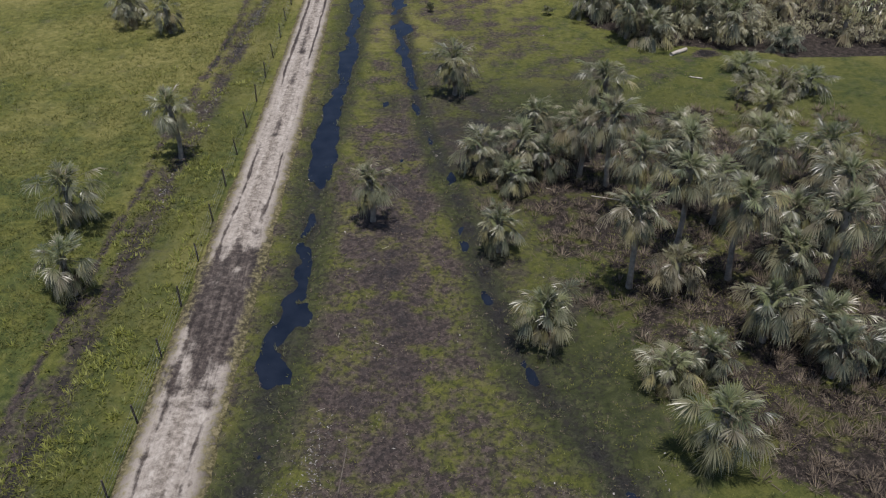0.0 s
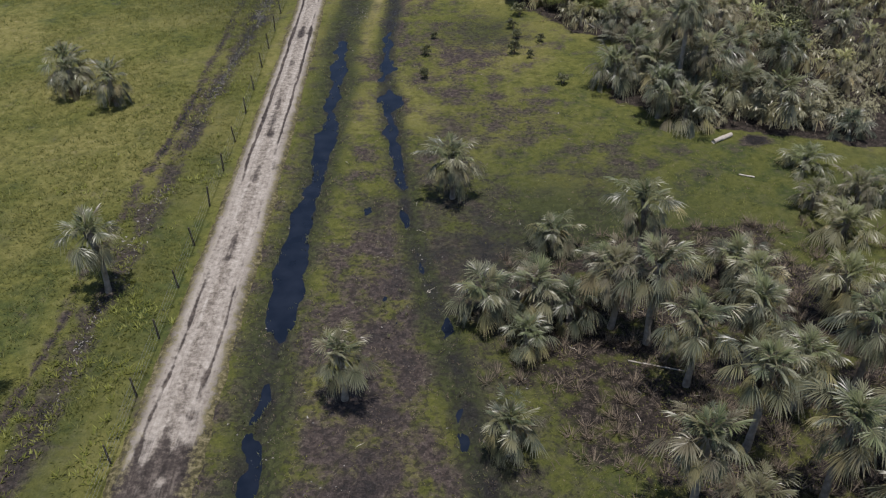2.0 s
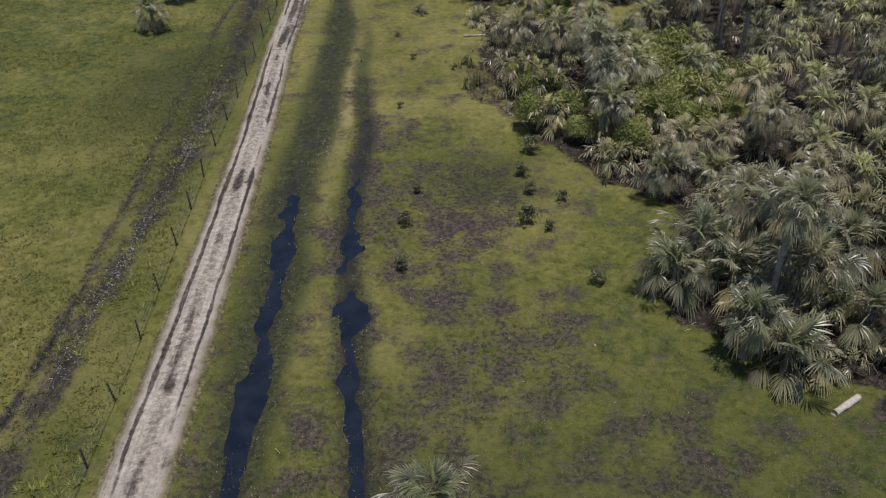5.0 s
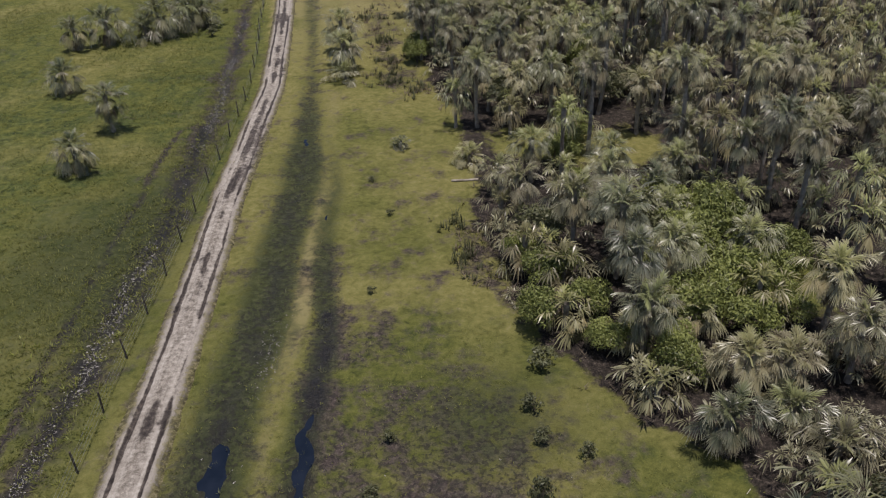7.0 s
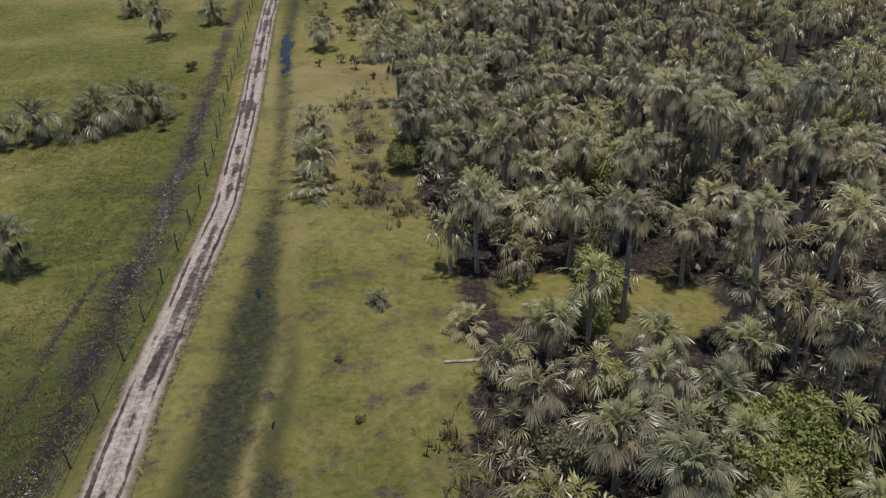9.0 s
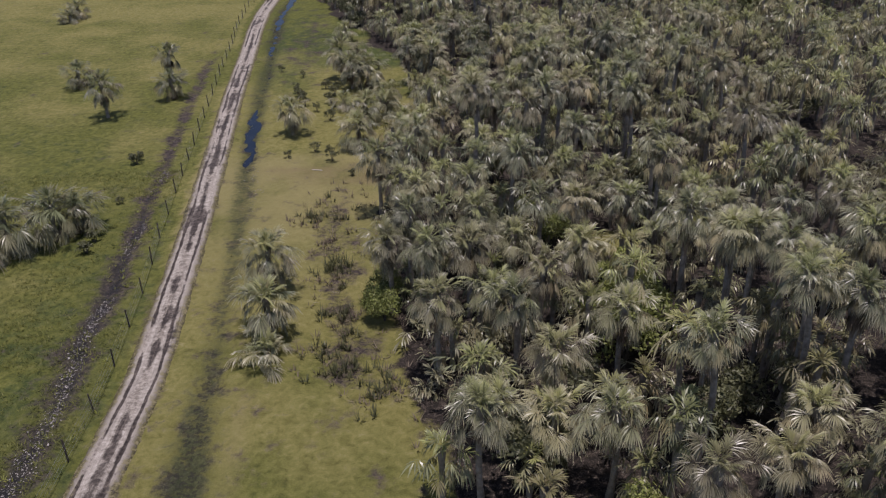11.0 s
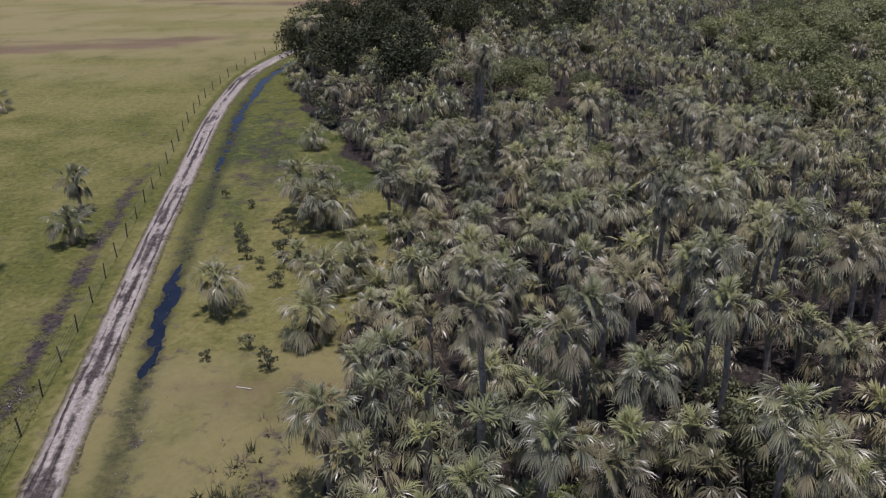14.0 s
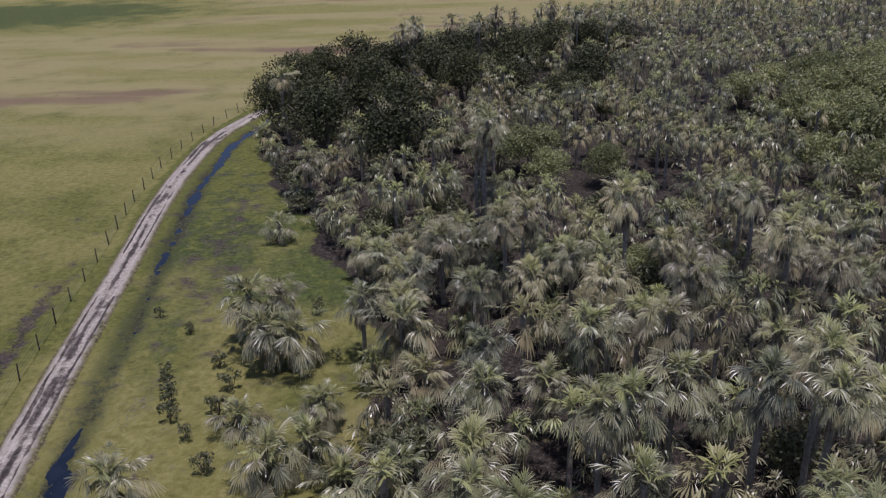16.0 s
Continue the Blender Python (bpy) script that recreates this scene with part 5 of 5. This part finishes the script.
x, y = scatter(5, 40000, -14, 30, 16, 175, lambda x, y: seen(x, y) * np.maximum(0.04 * thicket(x, y), 0.6 * brush(x, y) + hump(x - forest_x(y), 1.2) * (y > 90) * 0.12) * np.clip(value_noise(x, y, 1.6) * 3 + 0.4, 0, 1))
tufts("dry_scrub", x, y, 0.5, 0.36, 9, DRY_BLADE, 0.032, "brown dry scrub and tussocks at the palm edge", "scrub")
x, y = scatter(15, 16000, -14, 12, 94, 175, lambda x, y: 0.55 * brush(x, y) * np.clip(value_noise(x + 30, y, 2.2) * 4 - 0.1, 0, 1))
tufts("edge_weeds", x, y, 0.75, 0.3, 10, SHRUB_LEAF, 0.045, "dark upright weeds among dry brush", "weeds")
x, y = scatter(16, 90000, -34, 10, 15, 285, lambda x, y: 0.5 * hump(wetness(x, y) - 0.6, 0.22) * np.clip(value_noise(x, y, 1.4) * 4 + 0.5, 0, 1))
tufts("sedge", x, y, 0.2, 0.14, 5, SHRUB_LEAF, 0.028, "dark sedge standing in shallow ditch water", "sedge")
x, y = scatter(6, 3200, -8, 30, 16, 70, lambda x, y: seen(x, y) * thicket(x, y) * 0.7)
tufts("tussocks", x, y, 0.55, 0.42, 26, DRY_BLADE, 0.02, "grey-brown tussock grass under the palms", "grass")


def fallen(name, xs, ys, mat, scale, label):
    rng = np.random.RandomState(len(xs))
    pieces = []
    for x, y in zip(xs, ys):
        v, f = FALLEN[rng.randint(3)]
        lift = float(ground_height(x, y)) + 0.06
        pieces.append((turned(v, rng.uniform(0, 360), scale * rng.uniform(0.6, 1.1)) * (1, 1, 0.6, 1) + (x, y, lift, 0), f, 0))
    v, f, s = gather(pieces)
    return tagged(mesh_object(name, v, f, mat), label, "fallen fronds", kind="stuff")


x, y = scatter(7, 800, -2, 28, 18, 66, lambda x, y: thicket(x, y) * 0.75)
fallen("fallen_fronds", x, y, PALM_DEAD, 0.72, "brown fallen fan fronds under the palms")
x, y = scatter(8, 420, -2, 28, 18, 120, lambda x, y: np.maximum(thicket(x, y), inside_forest(x, y)) * 0.5)
fallen("bleached_fronds", x, y, BLEACHED, 0.7, "pale bleached frond remains on dark soil")
pieces = []
rng = np.random.RandomState(77)
LOW_SETS = [gather(crown_pieces(RNG, 18, LOW_FRONDS)) for _ in range(6)]
for _ in range(6000):
    y = 72 + 228 * rng.rand() ** 1.7
    x = rng.uniform(-30, 60)
    if inside_forest(x, y) < 0.6 or x > 0.5 * (y + 10) or any(math.hypot(x - a, y - b) < c * 0.85 for a, b, c in OPEN_SPOTS):
        continue
    v, f, s = LOW_SETS[rng.randint(6)]
    pieces.append((turned(v, rng.uniform(0, 360), rng.uniform(0.55, 0.95)) + (x, y, rng.uniform(0.2, 1.6), 0), f, np.where(s == 1, 0, s)))
    if len(pieces) > 760:
        break
verts = np.concatenate([p[0] for p in pieces])
count = np.cumsum([0] + [len(p[0]) for p in pieces[:-1]])
faces = np.concatenate([p[1] + k for p, k in zip(pieces, count)])
tagged(mesh_object("undergrowth", verts, faces, [PALM_LEAF, PALM_YOUNG, PALM_OLD], slots=np.concatenate([p[2] for p in pieces])), "low fan palm undergrowth beneath the grove", "undergrowth", kind="stuff")

def flakes(name, xs, ys, size, mat, label, category):
    """Small flat tilted chips of uneven outline lying on the ground."""
    rng = np.random.RandomState(len(xs))
    n = len(xs)
    c = np.stack([xs, ys, ground_height(xs, ys) + 0.03], -1)
    a = rng.uniform(0, 6.283, n)
    s = size * rng.uniform(0.3, 1.0, n) ** 1.5 * 1.6
    u = np.stack([s * np.cos(a), s * np.sin(a), s * rng.uniform(-0.5, 0.5, n)], -1)
    v = np.stack([-s * np.sin(a), s * np.cos(a), s * rng.uniform(-0.5, 0.5, n)], -1) * rng.uniform(0.25, 0.8, (n, 1))
    k = rng.uniform(0.35, 1.3, (n, 4, 1))
    verts = np.stack([c - u * k[:, 0], c + v * k[:, 1], c + u * k[:, 2], c - v * k[:, 3]], 1).reshape(-1, 3)
    return tagged(mesh_object(name, verts, np.arange(4 * n).reshape(-1, 4), mat), label, category, kind="stuff")


# Pale chips painted as sky glints on the wet swale mud.
x, y = scatter(41, 260000, -36, -20, 18, 200, lambda x, y: hump(x - swale_x(y) + 0.6 * value_noise(x, y, 3.0), 0.5) * np.clip(value_noise(x, y * 0.6, 4.0) * 5 + 0.1, 0, 1) * along((20, 0.5), (70, 0.2), (84, 1), (150, 1), (200, 0.5))(y))
flakes("mud_flakes", x, y, 0.06, FLAKE, "pale chips painting wet glints along the swale", "mud flakes")
# Clumps of pale chips that paint the sparkle of wet clods.
CHIPS = [(-11.0, 97.6, 0.6, 2.6), (-7.5, 24.7, 0.7, 1.6), (-8.2, 21.5, 0.8, 1.5), (-17.4, 167.5, 0.5, 3.0), (-19.6, 196.5, 0.6, 3.5), (-18.6, 172.5, 0.5, 2.0)]
x, y = scatter(43, 260000, -24, -5, 16, 205, lambda x, y: 0.7 * sum(hump(x - a, w) * hump(y - b, long) for a, b, w, long in CHIPS))
flakes("wet_stones", x, y, 0.055, FLAKE, "pale chips painting sparkle on wet clods in the ditch", "mud flakes")
x, y = scatter(42, 9000, -14, 12, 17, 90, lambda x, y: off_road(x, y) * np.clip(mud_shade_of(x, y), 0, 0.8) * np.clip(value_noise(x, y, 3.0) * 4 - 0.3, 0, 1))
flakes("pale_litter", x, y, 0.05, FLAKE, "small pale chips of litter on mud", "litter")

# ---- fence ----
def post_mesh(rng):
    bm = bmesh.new()
    bmesh.ops.create_cone(bm, cap_ends=True, segments=8, radius1=0.06, radius2=0.052, depth=1.75)
    bmesh.ops.translate(bm, verts=bm.verts, vec=(0, 0, 0.6))
    top = [v for v in bm.verts if v.co.z > 1]
    for v in top:
        v.co.z += rng.uniform(-0.03, 0.03)
    bmesh.ops.bevel(bm, geom=[e for e in bm.edges if all(v in top for v in e.verts)], offset=0.012, segments=1, affect="EDGES")
    me = bpy.data.meshes.new("post")
    bm.to_mesh(me)
    bm.free()
    me.materials.append(POST_WOOD)
    return me


fence = new("fence")
tagged(fence, "wire stock fence on slim dark wooden posts", "fence")
POSTS = [post_mesh(RNG) for _ in range(4)]
line, y = [], 9.0
while y < 335:
    x = float(fence_x(y))
    line.append((x, y, float(ground_height(x, y))))
    slope = float(fence_x(y + 1) - fence_x(y))
    y += 4.45 / math.hypot(1, slope) * RNG.uniform(0.95, 1.05)
for x, y, z in line:
    ob = part("post", POSTS[RNG.randint(4)], fence)
    ob.matrix_basis = pose(x, y, z, RNG.uniform(-4, 4), RNG.uniform(-4, 4), RNG.uniform(0, 360)) @ Matrix.Scale(RNG.uniform(0.92, 1.08), 4)
for k in range(4):
    v, f = branch([(x + 0.065, y, z + 0.35 + 0.3 * k) for x, y, z in line], [0.006] * len(line), 3)
    part("wire", mesh_data("wire", v, f, WIRE), fence, "thin grey wire strand")

# ---- logs and loose sticks ----
def log_at(name, a, b, radius, label, rng, mat=GREY_WOOD):
    a, b = Vector((*a, 0)), Vector((*b, 0))
    middle = (a + b) / 2
    base = float(ground_height(middle.x, middle.y)) + radius * 0.8
    pts = [(a - middle) * (1 - 2 * k / 6) + Vector((0, 0, rng.uniform(-0.2, 0.2) * radius)) for k in range(7)]
    v, f = branch([tuple(p) for p in pts], [radius * rng.uniform(0.86, 1.08) for _ in pts], 10)
    ends = np.array([[k * 10, k * 10 + i, k * 10 + i + 1] for k in (0, 6) for i in range(1, 9)])
    ob = mesh_object(name, v, np.concatenate([f, ends]), mat, smooth_faces=False)
    ob.location = (middle.x, middle.y, base)
    return tagged(ob, label, "log" if radius > 0.08 else "stick")


log_at("log", (18.1, 69.7), (19.7, 70.8), 0.19, "short bleached log lying on the grass", RNG)
log_at("stick", (18.8, 65.2), (19.8, 64.8), 0.06, "pale bare stick lying on green ground", RNG)
log_at("log", (-0.2, 119.0), (2.0, 119.1), 0.11, "grey fallen palm trunk in yellow grass", RNG, PALM_BARK)
log_at("stick", (-13.0, 174.1), (-11.9, 173.8), 0.05, "pale dry stick lying in the glade", RNG)
log_at("stick", (11.6, 93.6), (12.1, 92.4), 0.06, "pale dry branch at the palm edge", RNG)
log_at("stick", (-6.1, 22.6), (-6.0, 25.2), 0.035, "thin grey half-buried branch in mud", RNG, OAK_BARK)
log_at("stick", (8.2, 46.8), (11.0, 46.0), 0.04, "thin pale curved branch under palms", RNG)
DROPPED = [(-9.0, 67.4), (-4.7, 61.5), (-3.7, 62.2), (-3.0, 58.6), (-5.8, 56.1), (-2.1, 53.1), (-4.8, 32.2), (-7.4, 32.9), (-7.4, 27.7), (-23.4, 47.9), (-5.2, 41.3), (2.3, 35.9), (8.5, 24.2), (-8.1, 150.5), (-9.3, 149.1)]
LEAF_BIT = mesh_data("dropped_frond", *FALLEN[0], BLEACHED)
for n, (x, y) in enumerate(DROPPED):
    ob = new("dropped_frond", LEAF_BIT)
    size = 0.45 + 0.25 * RNG.rand()
    ob.matrix_basis = Matrix.Translation((x, y, float(ground_height(x, y)) + 0.04)) @ Matrix.Rotation(RNG.uniform(0, 6.28), 4, "Z") @ Matrix.Diagonal((size, size * 0.6, size * 0.4, 1))
    tagged(ob, "bleached fan frond dropped on muddy ground", "palm frond", "dropped fronds")
